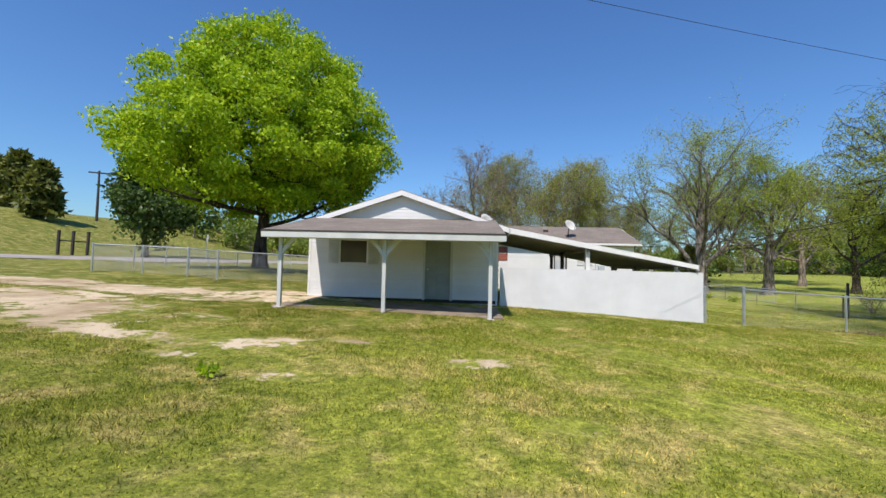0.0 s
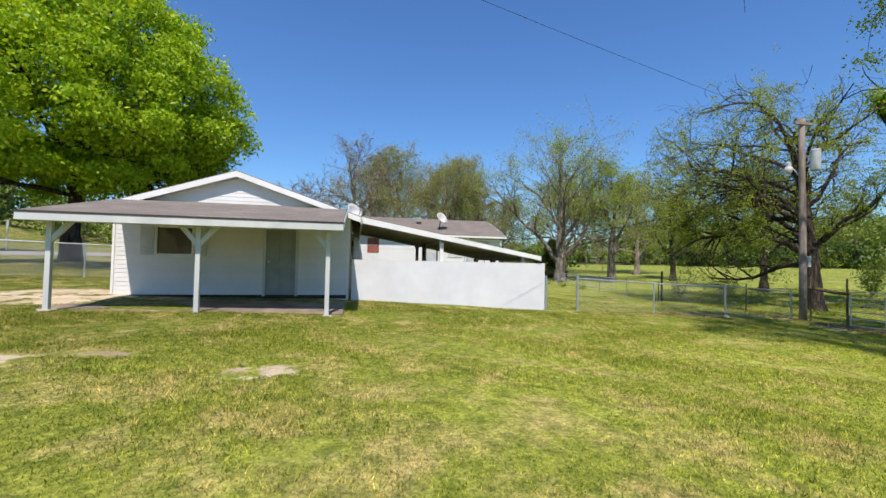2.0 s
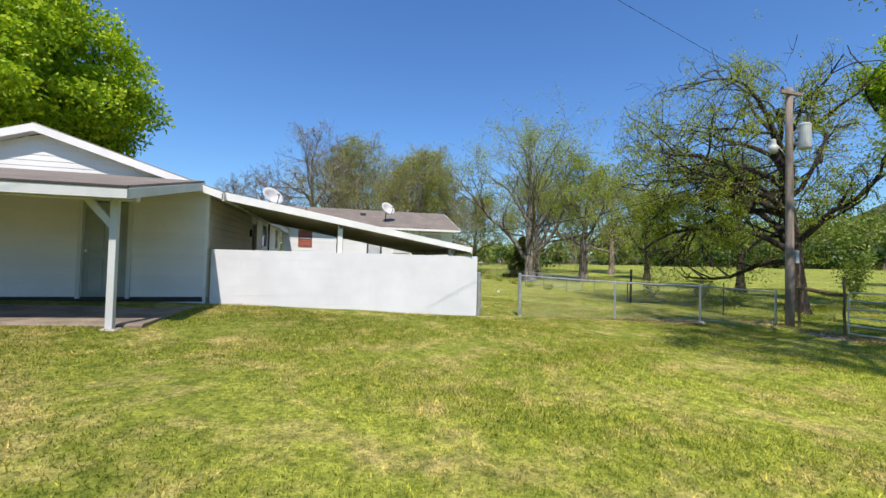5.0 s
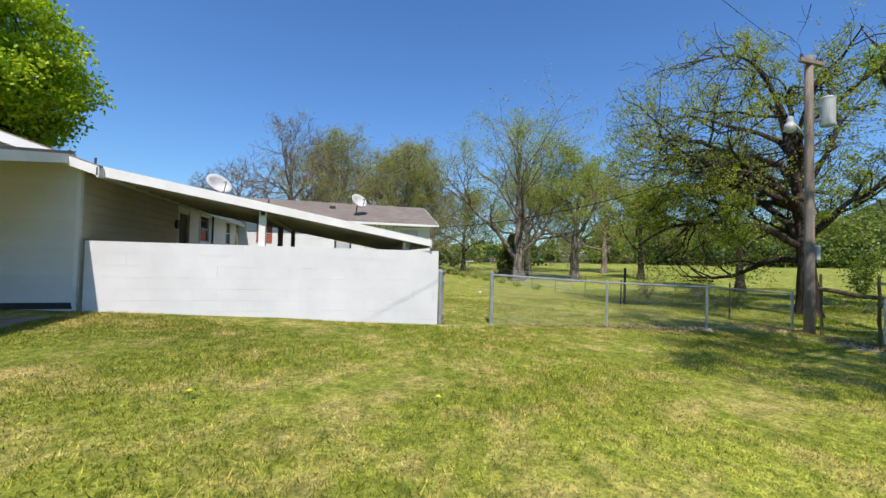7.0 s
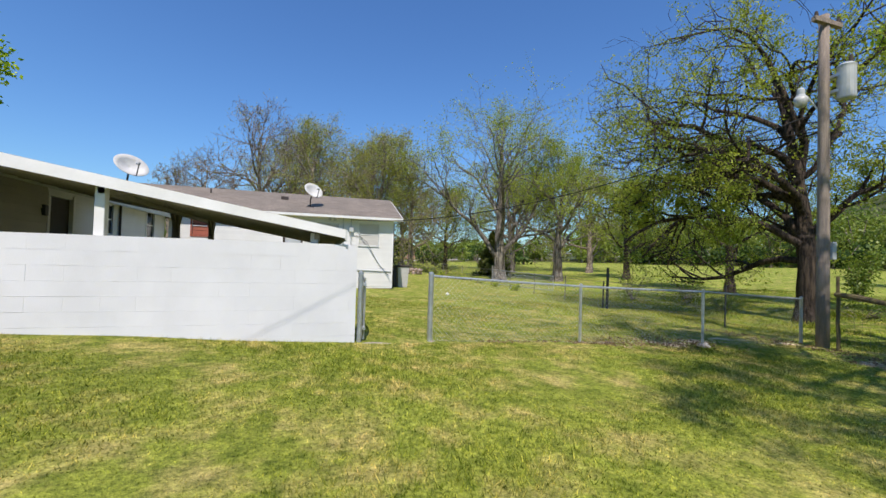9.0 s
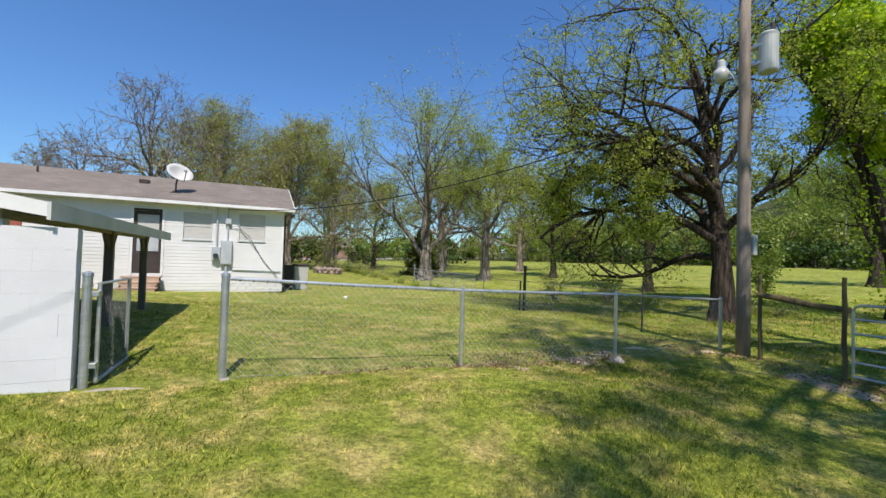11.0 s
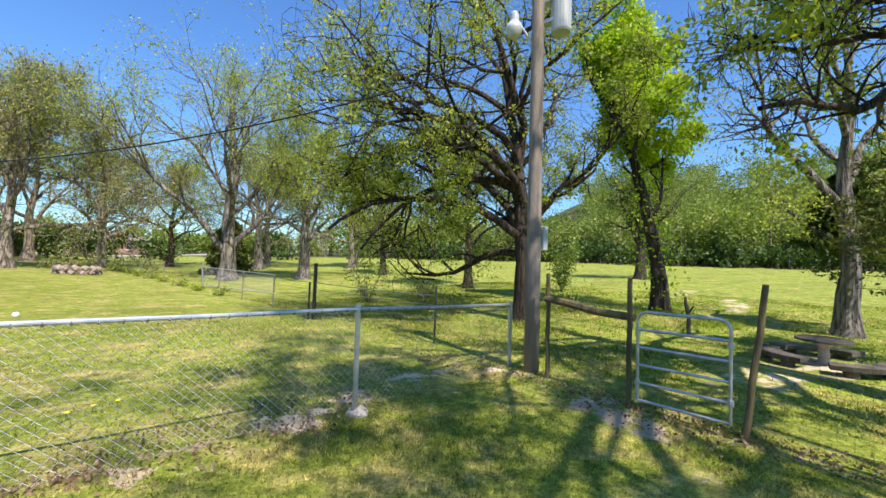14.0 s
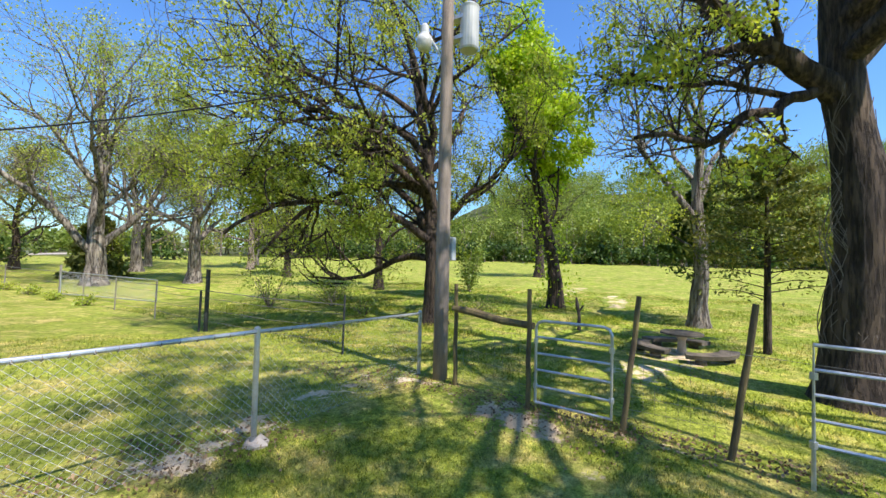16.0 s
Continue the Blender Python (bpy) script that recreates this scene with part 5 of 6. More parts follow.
def tree(at, label, seed, height, r, fork, limbs, leaf_m, bark, leaves=9000, size=0.10, spread=0.35, levels=3, kids=(5, 5, 4), rise=0.05, lean=(0, 0), category="tree",
         wig=0.16, shrink=0.58, twig=0.006, hang=0.3, ivy=0, name="tree", group="", shape=None, clump=0, fill=0, arch=None, skirt=None, thin=None, boughs=(), clear=None):
    """A tree with a tapered leaning trunk, limbs (start height, azimuth, elevation, length, thickness) and branching twigs that carry leaves."""
    g = np.random.default_rng(seed)
    base = np.array(at_ground(*at)) - np.array([0, 0, 0.12])
    lines, tips = [], []
    k = 9
    top = np.array([lean[0], lean[1], height])
    pts = np.array([base + top * (i / k) + np.array([0.10, 0.08, 0]) * math.sin(i * 1.3 + seed) * (0 < i) for i in range(k + 1)])
    pts[:, :2] += (np.array(lean) * (-0.25))[None, :] * np.sin(np.arange(k + 1) / k * math.pi)[:, None]
    f = np.arange(k + 1) / k
    rad = r * (1 - 0.82 * f ** 1.1)
    rad[0] *= 1.45
    rad[1] *= 1.06
    fine = np.linspace(0, 1, 28)
    fp = np.stack([np.interp(fine, f, pts[:, i]) for i in range(3)], 1)
    fr = np.interp(fine, f, rad) * (1 + 0.05 * np.sin(fine * 40 + seed))
    fr[0:2] = [r * 1.6, r * 1.25]
    lines.append((fp, fr, 14))

    def grow(p, d, length, rr, level):
        steps = 7 if level == 0 else (5 if level == 1 else 4)
        for attempt in range(8):
            P, R = shoot(g, p, d, length, rr, 0.72, rise if level or arch is None else arch, steps, wig * (1 + 0.25 * level))
            if clear is None or not clear(P[-1] - base):
                break
        else:
            return
        lines.append((P, R, 9 if level == 0 else (6 if level == 1 else (4 if level == 2 else 3))))
        if level >= levels:
            tips.append(P[1:])
            return
        if level >= levels - 1:
            tips.append(P[-2:])
        n = kids[min(level, len(kids) - 1)]
        for i in range(n):
            t = g.uniform(0.28, 1.0) if i else 1.0
            x = t * (len(P) - 1)
            a = min(int(x), len(P) - 2)
            q = P[a] + (P[a + 1] - P[a]) * (x - a)
            dd = P[a + 1] - P[a]
            dd = dd / (np.linalg.norm(dd) + 1e-9)
            out = g.normal(size=3)
            out -= dd * out.dot(dd)
            out /= np.linalg.norm(out) + 1e-9
            nd = dd * g.uniform(0.55, 1.0) + out * g.uniform(0.5, 0.95)
            grow(q, nd, length * shrink * g.uniform(0.7, 1.15), max(rr * (1 - 0.55 * t) * 0.62, twig), level + 1)

    for h, az, el, length, th in limbs:
        x = h / height * 27
        a = min(int(x), 26)
        q = fp[a] + (fp[a + 1] - fp[a]) * (x - a)
        e = radians(el)
        grow(q, np.array([math.cos(radians(az)) * math.cos(e), math.sin(radians(az)) * math.cos(e), math.sin(e)]), length, th, 0)
    for way, thick in boughs:
        # a crooked main bough along given points, with twigs on its outer two thirds
        way = np.array(way)
        at_k, to_k = np.arange(len(way)), np.linspace(0, len(way) - 1, len(way) * 3)
        P = np.stack([np.interp(to_k, at_k, way[:, i]) for i in range(3)], 1)
        P[1:-1] = (P[:-2] + 2 * P[1:-1] + P[2:]) / 4 + g.normal(size=(len(P) - 2, 3)) * 0.025
        R = thick * (1.05 - 0.72 * np.linspace(0, 1, len(P)))
        lines.append((P, R, 10))
        for i in range(int(len(P) * 0.9)):
            a = int(g.uniform(0.25, 0.99) * (len(P) - 1))
            dd = P[a + 1] - P[a]
            dd = dd / np.linalg.norm(dd)
            out = g.normal(size=3)
            out -= dd * out.dot(dd)
            grow(P[a], dd * 0.6 + out / np.linalg.norm(out) * 0.8 + np.array([0, 0, 0.1]), g.uniform(0.6, 1.4), max(R[a] * 0.42, twig), 1 + i % 2)
    th = thing(name, tuple(base), label, category, group)
    if shape:
        lines = [q for q in lines if q[2] > 6 or np.linalg.norm((q[0][-1] - base - np.array(shape[0])) / np.array(shape[1])) < (0.82 if fill else 1.0)]
    if skirt:
        # lower twigs of the outer limbs are gone
        lines = [q for q in lines if q[2] > 6 or (q[0][-1][1] - base[1] > 1.0 and q[0][-1][0] - base[0] > -3.0) or q[0][-1][2] - base[2] > skirt[0] + skirt[1] * max(base[0] - q[0][-1][0], 0)]
    part_me = tubes(lines, "trunk")
    link("trunk", part_me, bark, th)
    T = np.concatenate(tips)
    if thin:
        T = T[g.uniform(size=len(T)) < thin(T - base)]
    if skirt:
        T = T[((T[:, 1] - base[1] > 1.0) & (T[:, 0] - base[0] > -3.0)) | (T[:, 2] - base[2] > skirt[0] + skirt[1] * np.maximum(base[0] - T[:, 0], 0))]
    if shape:
        c = (T - base - np.array(shape[0])) / np.array(shape[1])
        edge = 1 + 0.10 * np.sin(T[:, 0] * 1.1 + T[:, 2]) * np.sin(T[:, 1] * 1.3 - T[:, 2] * 0.8) + g.normal(size=len(T)) * 0.03
        T = T[np.linalg.norm(c, axis=1) < edge * (0.88 if fill else 1.0)]
    if leaves:
        if clump:
            T = T[g.choice(len(T), min(clump, len(T)), replace=False)]
        pick = T[g.integers(0, len(T), leaves)]
        P = pick + g.normal(size=(leaves, 3)) * spread * np.array([1, 1, 0.7])
        if fill:
            # leafy boughs: rounded clumps, fuller on their upper side, with gaps between
            v = g.normal(size=(fill, 3))
            v *= (g.uniform(0.45, 0.93, fill) / np.linalg.norm(v, axis=1))[:, None]
            v[:, 2] = np.where(v[:, 2] < 0, v[:, 2] * shape[2], v[:, 2])
            v[:, :2] *= (1 - 0.2 * np.clip(v[:, 2:], 0, 1))
            C = base + np.array(shape[0]) + v * np.array(shape[1])
            R = g.uniform(0.6, 1.2, fill)
            m = int(leaves * 0.9)
            ci = g.integers(0, fill, m)
            w = g.normal(size=(m, 3))
            w /= np.linalg.norm(w, axis=1, keepdims=True)
            w[:, 2] = np.where((w[:, 2] < 0) & (g.uniform(size=m) < 0.65), -w[:, 2], w[:, 2])
            P = np.concatenate([P[m:], C[ci] + w * (R[ci] * g.uniform(size=m) ** 0.3 * g.uniform(0.8, 1.2, m))[:, None] * np.array([1, 1, 0.62])])
        if ivy:
            a = g.uniform(0, 6.28, ivy)
            hgt = g.beta(1.1, 1.2, ivy) * height * 0.8
            c = np.stack([np.interp(hgt / height, fine, fp[:, i]) for i in range(3)], 1)
            rad2 = np.interp(hgt / height, fine, fr) + np.abs(g.normal(size=ivy)) * 0.45
            P = np.concatenate([P, c + np.stack([np.cos(a) * rad2, np.sin(a) * rad2, g.normal(size=ivy) * 0.2], 1)])
        link("crown", leaf_mesh("crown", P, size, g, hang), leaf_m, th)
    return th


def ring(n, h0, h1, el0, el1, len0, len1, th, seed, turn=0):
    """Limbs set round a trunk in a spiral."""
    g = np.random.default_rng(seed)
    return [(h0 + (h1 - h0) * i / max(n - 1, 1), turn + i * 137.5 + g.uniform(-20, 20), el0 + (el1 - el0) * i / max(n - 1, 1) + g.uniform(-6, 6),
             len0 + (len1 - len0) * i / max(n - 1, 1), th * (1 - 0.5 * i / n)) for i in range(n)]


# tall full shade tree by the road
tree((-19.35, 10.2), "large round-crowned shade tree in bright new leaf", 11, 13.5, 0.34, 2.4, ring(28, 2.5, 12.6, 4, 66, 6.2, 3.2, 0.13, 5), LEAF_MAPLE, BARK_DARK,
     leaves=200000, size=0.112, spread=0.32, clump=450, fill=430, levels=3, kids=(7, 6, 4), rise=0.05, hang=0.6, shape=((0.1, 0, 6.9), (8.1, 7.8, 7.9), 0.52))
# spreading tree behind the pole
tree((16.1, 3.35), "wide spreading dark-limbed tree with sparse new leaves", 21, 9.2, 0.36, 2.6,
     [(2.3, 112, 36, 5.8, 0.13), (2.9, 104, 50, 6.6, 0.15), (3.5, 124, 66, 7.6, 0.19), (4.4, 140, 52, 6.2, 0.14), (3.2, 300, 40, 4.6, 0.12), (3.9, 200, 45, 6.2, 0.14), (4.8, 40, 45, 5.6, 0.13), (5.6, 150, 55, 6.0, 0.13),
      (5.2, 285, 55, 4.6, 0.11), (6.6, 100, 60, 5.5, 0.11), (7.5, 230, 62, 4.0, 0.09), (8.3, 90, 70, 4.2, 0.08), (4.5, 165, 40, 6.0, 0.12), (2.6, 80, 30, 4.5, 0.10)],
     LEAF_SPREAD, BARK_DARK, leaves=62000, size=0.05, spread=0.11, kids=(8, 7, 5), rise=0.0, arch=-0.10, lean=(-0.5, 0.9), wig=0.22, hang=0.7, twig=0.0085, shape=((-1.3, 2.2, 6.8), (6.2, 6.4, 5.8)), clump=5200,
     boughs=[([(15.74, 3.5, 2.3), (14.69, 3.94, 3.0), (13.43, 4.46, 3.21), (12.17, 4.99, 3.18), (11.1, 5.44, 2.86), (10.21, 5.81, 2.15)], 0.13),
             ([(15.59, 3.56, 3.77), (14.68, 3.94, 4.48), (13.78, 4.32, 4.73), (12.51, 4.85, 4.86), (11.44, 5.3, 4.43), (10.55, 5.67, 3.62)], 0.13),
             ([(16.14, 3.34, 2.61), (17.03, 2.96, 3.51), (17.75, 2.66, 4.42), (18.11, 2.51, 5.41)], 0.10)])
# big trunk beside the wide gate
def big_crown(d):
    """How leafy the crown is: sparse on the north side and near the trunk, one gap, fullest at the outer end."""
    p = np.clip((-d[:, 0] - 3.6) / 6, 0.05, 1.0) ** 1.5
    p[(d[:, 1] > 0.4) & (d[:, 0] > -4.5)] = 0.009
    p[(d[:, 0] < -9.2) & (d[:, 1] > -2.2)] = 0.05
    p[np.hypot(d[:, 0] + 5.4, d[:, 1] + 1.4) < 1.7] = 0.03
    return p


tree((13.74, -6.30), "massive furrowed trunk with vines and spreading limbs", 33, 11.5, 0.45, 4.5,
     [(5.6, 300, 50, 6.0, 0.2), (5.8, 195, 30, 10.5, 0.2), (6.4, 203, 28, 12.5, 0.2), (6.9, 218, 30, 12.0, 0.18), (7.3, 199, 31, 11.5, 0.16), (7.8, 192, 36, 10.0, 0.16), (8.3, 208, 30, 12.0, 0.15), (8.8, 240, 42, 7.0, 0.12),
      (9.2, 192, 46, 8.0, 0.12), (9.8, 200, 58, 5.5, 0.1), (6.2, 248, 40, 7.0, 0.15), (8.6, 95, 60, 3.6, 0.09), (7.5, 330, 45, 5.5, 0.14)],
     LEAF_PECAN, BARK_DARK, leaves=70000, size=0.054, spread=0.18, kids=(6, 6, 4), rise=0.0, twig=0.0075, lean=(-0.35, 0.62), wig=0.15, hang=0.7, shape=((-4.4, -2.0, 8.6), (9.6, 8.6, 6.4)), clump=520, skirt=(4.3, 0.42),
     thin=big_crown, clear=lambda d: d[0] < -3.0 and d[1] > 1.9,
     boughs=[([(13.62, -6.0, 4.55), (13.25, -5.34, 5.1), (12.98, -4.9, 5.41), (12.65, -4.33, 5.96), (12.2, -3.6, 6.6), (11.7, -2.6, 7.6)], 0.2),
             ([(13.62, -6.0, 4.75), (13.42, -5.64, 4.61), (13.13, -5.15, 4.34), (12.84, -4.66, 4.15), (12.68, -4.4, 3.9), (12.5, -4.1, 3.62), (12.1, -3.6, 3.85), (11.7, -3.1, 3.7)], 0.105),
             ([(12.95, -4.85, 5.4), (12.55, -4.16, 5.25), (12.27, -3.68, 4.89), (12.1, -3.3, 4.75), (11.6, -2.7, 4.9)], 0.075),
             ([(13.3, -5.4, 4.5), (12.9, -4.3, 4.9), (12.6, -3.4, 4.75), (12.2, -2.4, 5.1)], 0.06)])
# dry vines on the big trunk
vt = thing("dry_vine", (13.6, -6.35, -0.5), "dry pale vine stems clinging to the big trunk", "vine")
gv = np.random.default_rng(5)
for k in range(34):
    a0, z0 = gv.uniform(110, 300), gv.uniform(0.0, 2.5)
    pts = []
    for i in range(14):
        z = z0 + i * 0.22
        f = z / 11.5
        rr = 0.45 * (1 - 0.82 * f ** 1.1) * 1.06 + 0.012
        a = radians(a0 + 22 * math.sin(i * 0.9 + k) + gv.uniform(-5, 5))
        ax = 13.74 - 0.35 * (f - 0.25 * math.sin(f * math.pi)) + 0.05
        ay = -6.30 + 0.62 * (f - 0.25 * math.sin(f * math.pi)) + 0.04
        pts.append((ax + rr * math.cos(a), ay + rr * math.sin(a), float(land(13.6, -6.35)) - 0.1 + z))
    part("stem", a_rod(pts, 0.004 + 0.005 * gv.uniform(), 5), M_OLDWOOD, vt)
# leaning bright tree
tree((22.0, 0.85), "leaning tree with vivid yellow-green leaves and vines", 41, 10.5, 0.30, 3.0,
     [(4.6, 130, 60, 3.4, 0.12), (5.6, 320, 45, 2.8, 0.1), (6.2, 60, 50, 3.4, 0.1), (6.8, 230, 60, 3.0, 0.1), (7.6, 150, 65, 3.8, 0.1), (8.4, 300, 65, 2.8, 0.08), (9.2, 30, 70, 3.0, 0.07), (10, 280, 80, 3.4, 0.06), (3.6, 290, 60, 3.4, 0.08)],
     LEAF_BRIGHT, BARK_DARK, leaves=40000, size=0.10, spread=0.22, kids=(6, 5, 4), rise=0.08, lean=(-0.9, 2.9), ivy=700, hang=0.5, clump=420, shape=((-0.5, 1.0, 7.4), (2.3, 2.3, 6.0)))
# pale-trunked tree beyond the table
tree((20.4, -4.3), "pale straight-trunked tree with sparse upper limbs", 52, 8.5, 0.27, 3.5,
     [(3.6, 100, 55, 5.2, 0.13), (4.2, 270, 55, 4.6, 0.11), (4.8, 30, 50, 4.2, 0.1), (5.6, 180, 60, 4.2, 0.09), (6.6, 130, 65, 3.6, 0.08), (7.6, 320, 70, 3.0, 0.06), (2.7, 80, 10, 2.2, 0.05), (2.9, 290, 10, 2.2, 0.05)],
     LEAF_PECAN, BARK_GREY, leaves=10000, size=0.06, spread=0.2, kids=(6, 5, 3), hang=0.5)
# yard and pasture trees
PASTURE = [
    ((24.0, 12.3), 9.5, 0.27, 61, LEAF_OAK, BARK_DARK, 9000, "slim dark-barked pasture tree with thin new leaves"),
    ((26.5, 24.0), 9.0, 0.30, 62, LEAF_PECAN, BARK_DARK, 8000, "forked pasture tree with thin new leaves"),
    ((18.9, 23.6), 11.0, 0.42, 63, LEAF_PECAN, BARK_GREY, 12000, "grey-trunked pecan tree in early leaf"),
    ((21.2, 37.0), 13.0, 0.42, 65, LEAF_PECAN, BARK_GREY, 9000, "pale-trunked tall tree in early leaf"),
    ((41.3, 7.5), 9.5, 0.45, 66, LEAF_OAK, BARK_DARK, 9000, "stout pasture tree with dusky leaves"),
    ((35.2, 40.5), 6.5, 0.25, 67, LEAF_PECAN, BARK_GREY, 5000, "small pale pasture tree"),
    ((15.5, 45.0), 10.5, 0.33, 68, LEAF_OAK, BARK_DARK, 9000, "dark-barked tree at the far fence"),
    ((5.3, 47.0), 12.5, 0.40, 69, LEAF_BUD, BARK_TWIG, 9000, "budding tree with olive young leaves"),
    ((1.3, 52.0), 13.0, 0.38, 70, LEAF_BUD, BARK_TWIG, 9000, "budding tree beside the far lane"),
    ((11.0, 52.0), 12.5, 0.36, 71, LEAF_PECAN, BARK_TWIG, 9000, "half-leafed tree by the far lane"),
]
for (x, y), h, r, sd, lm, bk, nl, lab in PASTURE:
    tree((x, y), lab, sd, h * 0.8, r, 2.6, ring(10, h * 0.26, h * 0.74, 35, 72, h * 0.46, h * 0.26, r * 0.42, sd), lm, bk, leaves=int(nl * 2.1), size=0.07, spread=0.22, kids=(7, 6, 4), rise=0.04, wig=0.2, hang=0.4,
         lean=((sd % 5 - 2) * 0.3, (sd % 3 - 1) * 0.4), twig=0.012)
# dark many-trunked tall tree
tree((14.6, 26.0), "tall many-limbed tree with dark trunk and wispy leaves", 64, 12.5, 0.5, 2.2,
     [(1.8, 180, 58, 8.0, 0.24), (2.0, 330, 60, 8.0, 0.22), (2.4, 80, 62, 8.5, 0.2), (3.2, 240, 65, 8.0, 0.18), (4.5, 20, 50, 6.5, 0.15), (5.5, 150, 55, 6.0, 0.14), (7.0, 290, 60, 5.5, 0.12), (8.5, 100, 65, 5.0, 0.1), (10.5, 200, 75, 4.2, 0.08)],
     LEAF_PECAN, BARK_GREY, leaves=16000, size=0.08, spread=0.3, kids=(7, 5, 4), hang=0.5, twig=0.01)
# bare trees behind the house
BARE_TREES = [((-12, 40), 9.5, 81, 0), ((-6.5, 36), 13.5, 82, 300), ((-1.5, 38), 13.5, 83, 7000), ((4.2, 34), 12.5, 84, 7000), ((-17, 46), 9, 85, 200), ((-4, 50), 15, 86, 5000), ((9.2, 38), 11.5, 87, 6000), ((25, 44), 12, 88, 6000), ((30, 34), 11.5, 89, 6000)]
for (x, y), h, sd, nl in BARE_TREES:
    tree((x, y), "nearly bare grey-brown tree with fine twigs" if nl < 3000 else "budding tree with fine twigs and olive haze of leaves", sd, h * 0.82, 0.34, 3, ring(11, h * 0.2, h * 0.76, 30, 75, h * 0.5, h * 0.26, 0.15, sd), LEAF_BUD, BARK_TWIG,
         leaves=int(nl * 3.2), size=0.085, spread=0.3, kids=(7, 6, 4) if nl > 3000 else (6, 5, 4), rise=0.05, wig=0.2, twig=0.021, group="trees behind the house")


def conifer(at, h, r, seed, label, lm=LEAF_CEDAR, count=14000, size=0.16, clear=0.12, droop=0.1):
    """A tapering evergreen: a straight stem, whorls of boughs, and needle sprays along them."""
    g = np.random.default_rng(seed)
    base = np.array(at_ground(*at)) - np.array([0, 0, 0.1])
    lines = [(np.array([base, base + [0.05, 0, h * 0.5], base + [0.0, 0.04, h]]), np.array([0.025 * h * 0.7, 0.012 * h, 0.01]), 10)]
    P = []
    for i in range(int(h * 9)):
        f = clear + (1 - clear) * (i / (h * 9)) ** 0.9
        a = i * 2.4 + g.uniform(-0.4, 0.4)
        L = r * (1.05 - f) ** 0.75 * g.uniform(0.6, 1.15)
        q = base + np.array([0, 0, f * h])
        d = np.array([math.cos(a), math.sin(a), 0.25 - droop * 3 * (1 - f)])
        pts = np.array([q, q + d * L * 0.5 + [0, 0, 0.04 * L], q + d * L])
        lines.append((pts, np.array([0.02, 0.012, 0.004]) * max(h / 7, 0.7), 4))
        n = int(count / (h * 9) * (0.12 if f < clear + 0.16 and clear > 0.2 else 1))
        t = g.uniform(0.25, 1.05, n)[:, None]
        P.append(pts[0] + (pts[2] - pts[0]) * t + g.normal(size=(n, 3)) * np.array([0.16, 0.16, 0.09]) * L * 0.6)
    th = thing("evergreen_tree", tuple(base), label, "tree")
    link("trunk", tubes(lines, "trunk"), BARK_DARK, th)
    link("crown", leaf_mesh("crown", np.concatenate(P), size, g, 0.2, 2.2), lm, th)


conifer((17.0, -5.6), 5.3, 2.9, 101, "young cedar with bare lower twigs and drooping boughs", LEAF_CEDAR, 15000, 0.05, 0.26, 0.07)
conifer((21.35, -4.30), 4.8, 2.3, 106, "dark evergreen crowding the pale trunk", LEAF_SHADE, 12000, 0.075, 0.33, 0.05)
conifer((-64.5, 38), 7.6, 3.0, 102, "dark conical cedar beyond the road", count=7000, size=0.4)
conifer((-80, 48), 9.5, 4.4, 103, "tall dark cedar beyond the road", count=8000, size=0.45)
conifer((-87, 50), 9.0, 4.6, 104, "broad dark cedar beyond the road", count=7000, size=0.45)
conifer((16.6, 31.5), 4.4, 2.0, 105, "dense dark evergreen bush under the tall trees", count=8000, size=0.2, clear=0.02)


def bush(at, w, h, seed, label, lm, count=2500, size=0.09, name="bush"):
    g = np.random.default_rng(seed)
    base = np.array(at_ground(*at))
    lines = []
    P = []
    for i in range(14):
        a, L = g.uniform(0, 6.28), g.uniform(0.6, 1.1)
        e = base + np.array([math.cos(a) * w * 0.5 * L, math.sin(a) * w * 0.5 * L, h * g.uniform(0.5, 1.0)])
        m = (base + e) / 2 + g.normal(size=3) * 0.06
        lines.append((np.array([base - [0, 0, 0.05], m, e]), np.array([0.02, 0.012, 0.005]) * min(w, 1), 5))
        n = count // 14
        t = g.uniform(0.25, 1.1, n)[:, None]
        P.append(base + (e - base) * t + g.normal(size=(n, 3)) * 0.13 * w)
    P = np.concatenate(P)
    P[:, 2] = np.maximum(P[:, 2], base[2] + 0.03)
    th = thing(name, tuple(base), label, "shrub")
    link("stem", tubes(lines, "stem"), BARK_TWIG, th)
    link("foliage", leaf_mesh("foliage", P, size, g, 0.0), lm, th)


bush((15.4, 11.0), 1.9, 1.7, 111, "loose green shrub along the pasture fence", LEAF_OAK, 750, 0.05)
bush((17.2, 9.2), 2.2, 1.5, 112, "loose green shrub along the pasture fence", LEAF_OAK, 750, 0.05)
bush((18.6, 10.4), 1.6, 1.0, 113, "low green shrub in the pasture", LEAF_OAK, 600, 0.05)
bush((16.0, 6.4), 1.6, 0.7, 114, "low weeds at the edge of the dip", LEAF_OAK, 700, 0.05)
bush((19.0, 3.4), 2.4, 0.55, 115, "low weeds at the edge of the dip", LEAF_OAK, 900, 0.05)
bush((13.9, -7.1), 1.0, 0.5, 116, "green weeds at the foot of the big trunk", LEAF_BRIGHT, 1500)
bush((26.0, 7.0), 1.5, 3.0, 117, "thin sapling with spreading twigs", LEAF_OAK, 1600, name="sapling")
for k in range(9):
    bush((10.75 - 0.13 * k, 15.5 + k * 2.6), 0.7, 0.35, 130 + k, "weeds grown up along the wire fence", LEAF_PECAN, 260, 0.06, "fence_weeds")
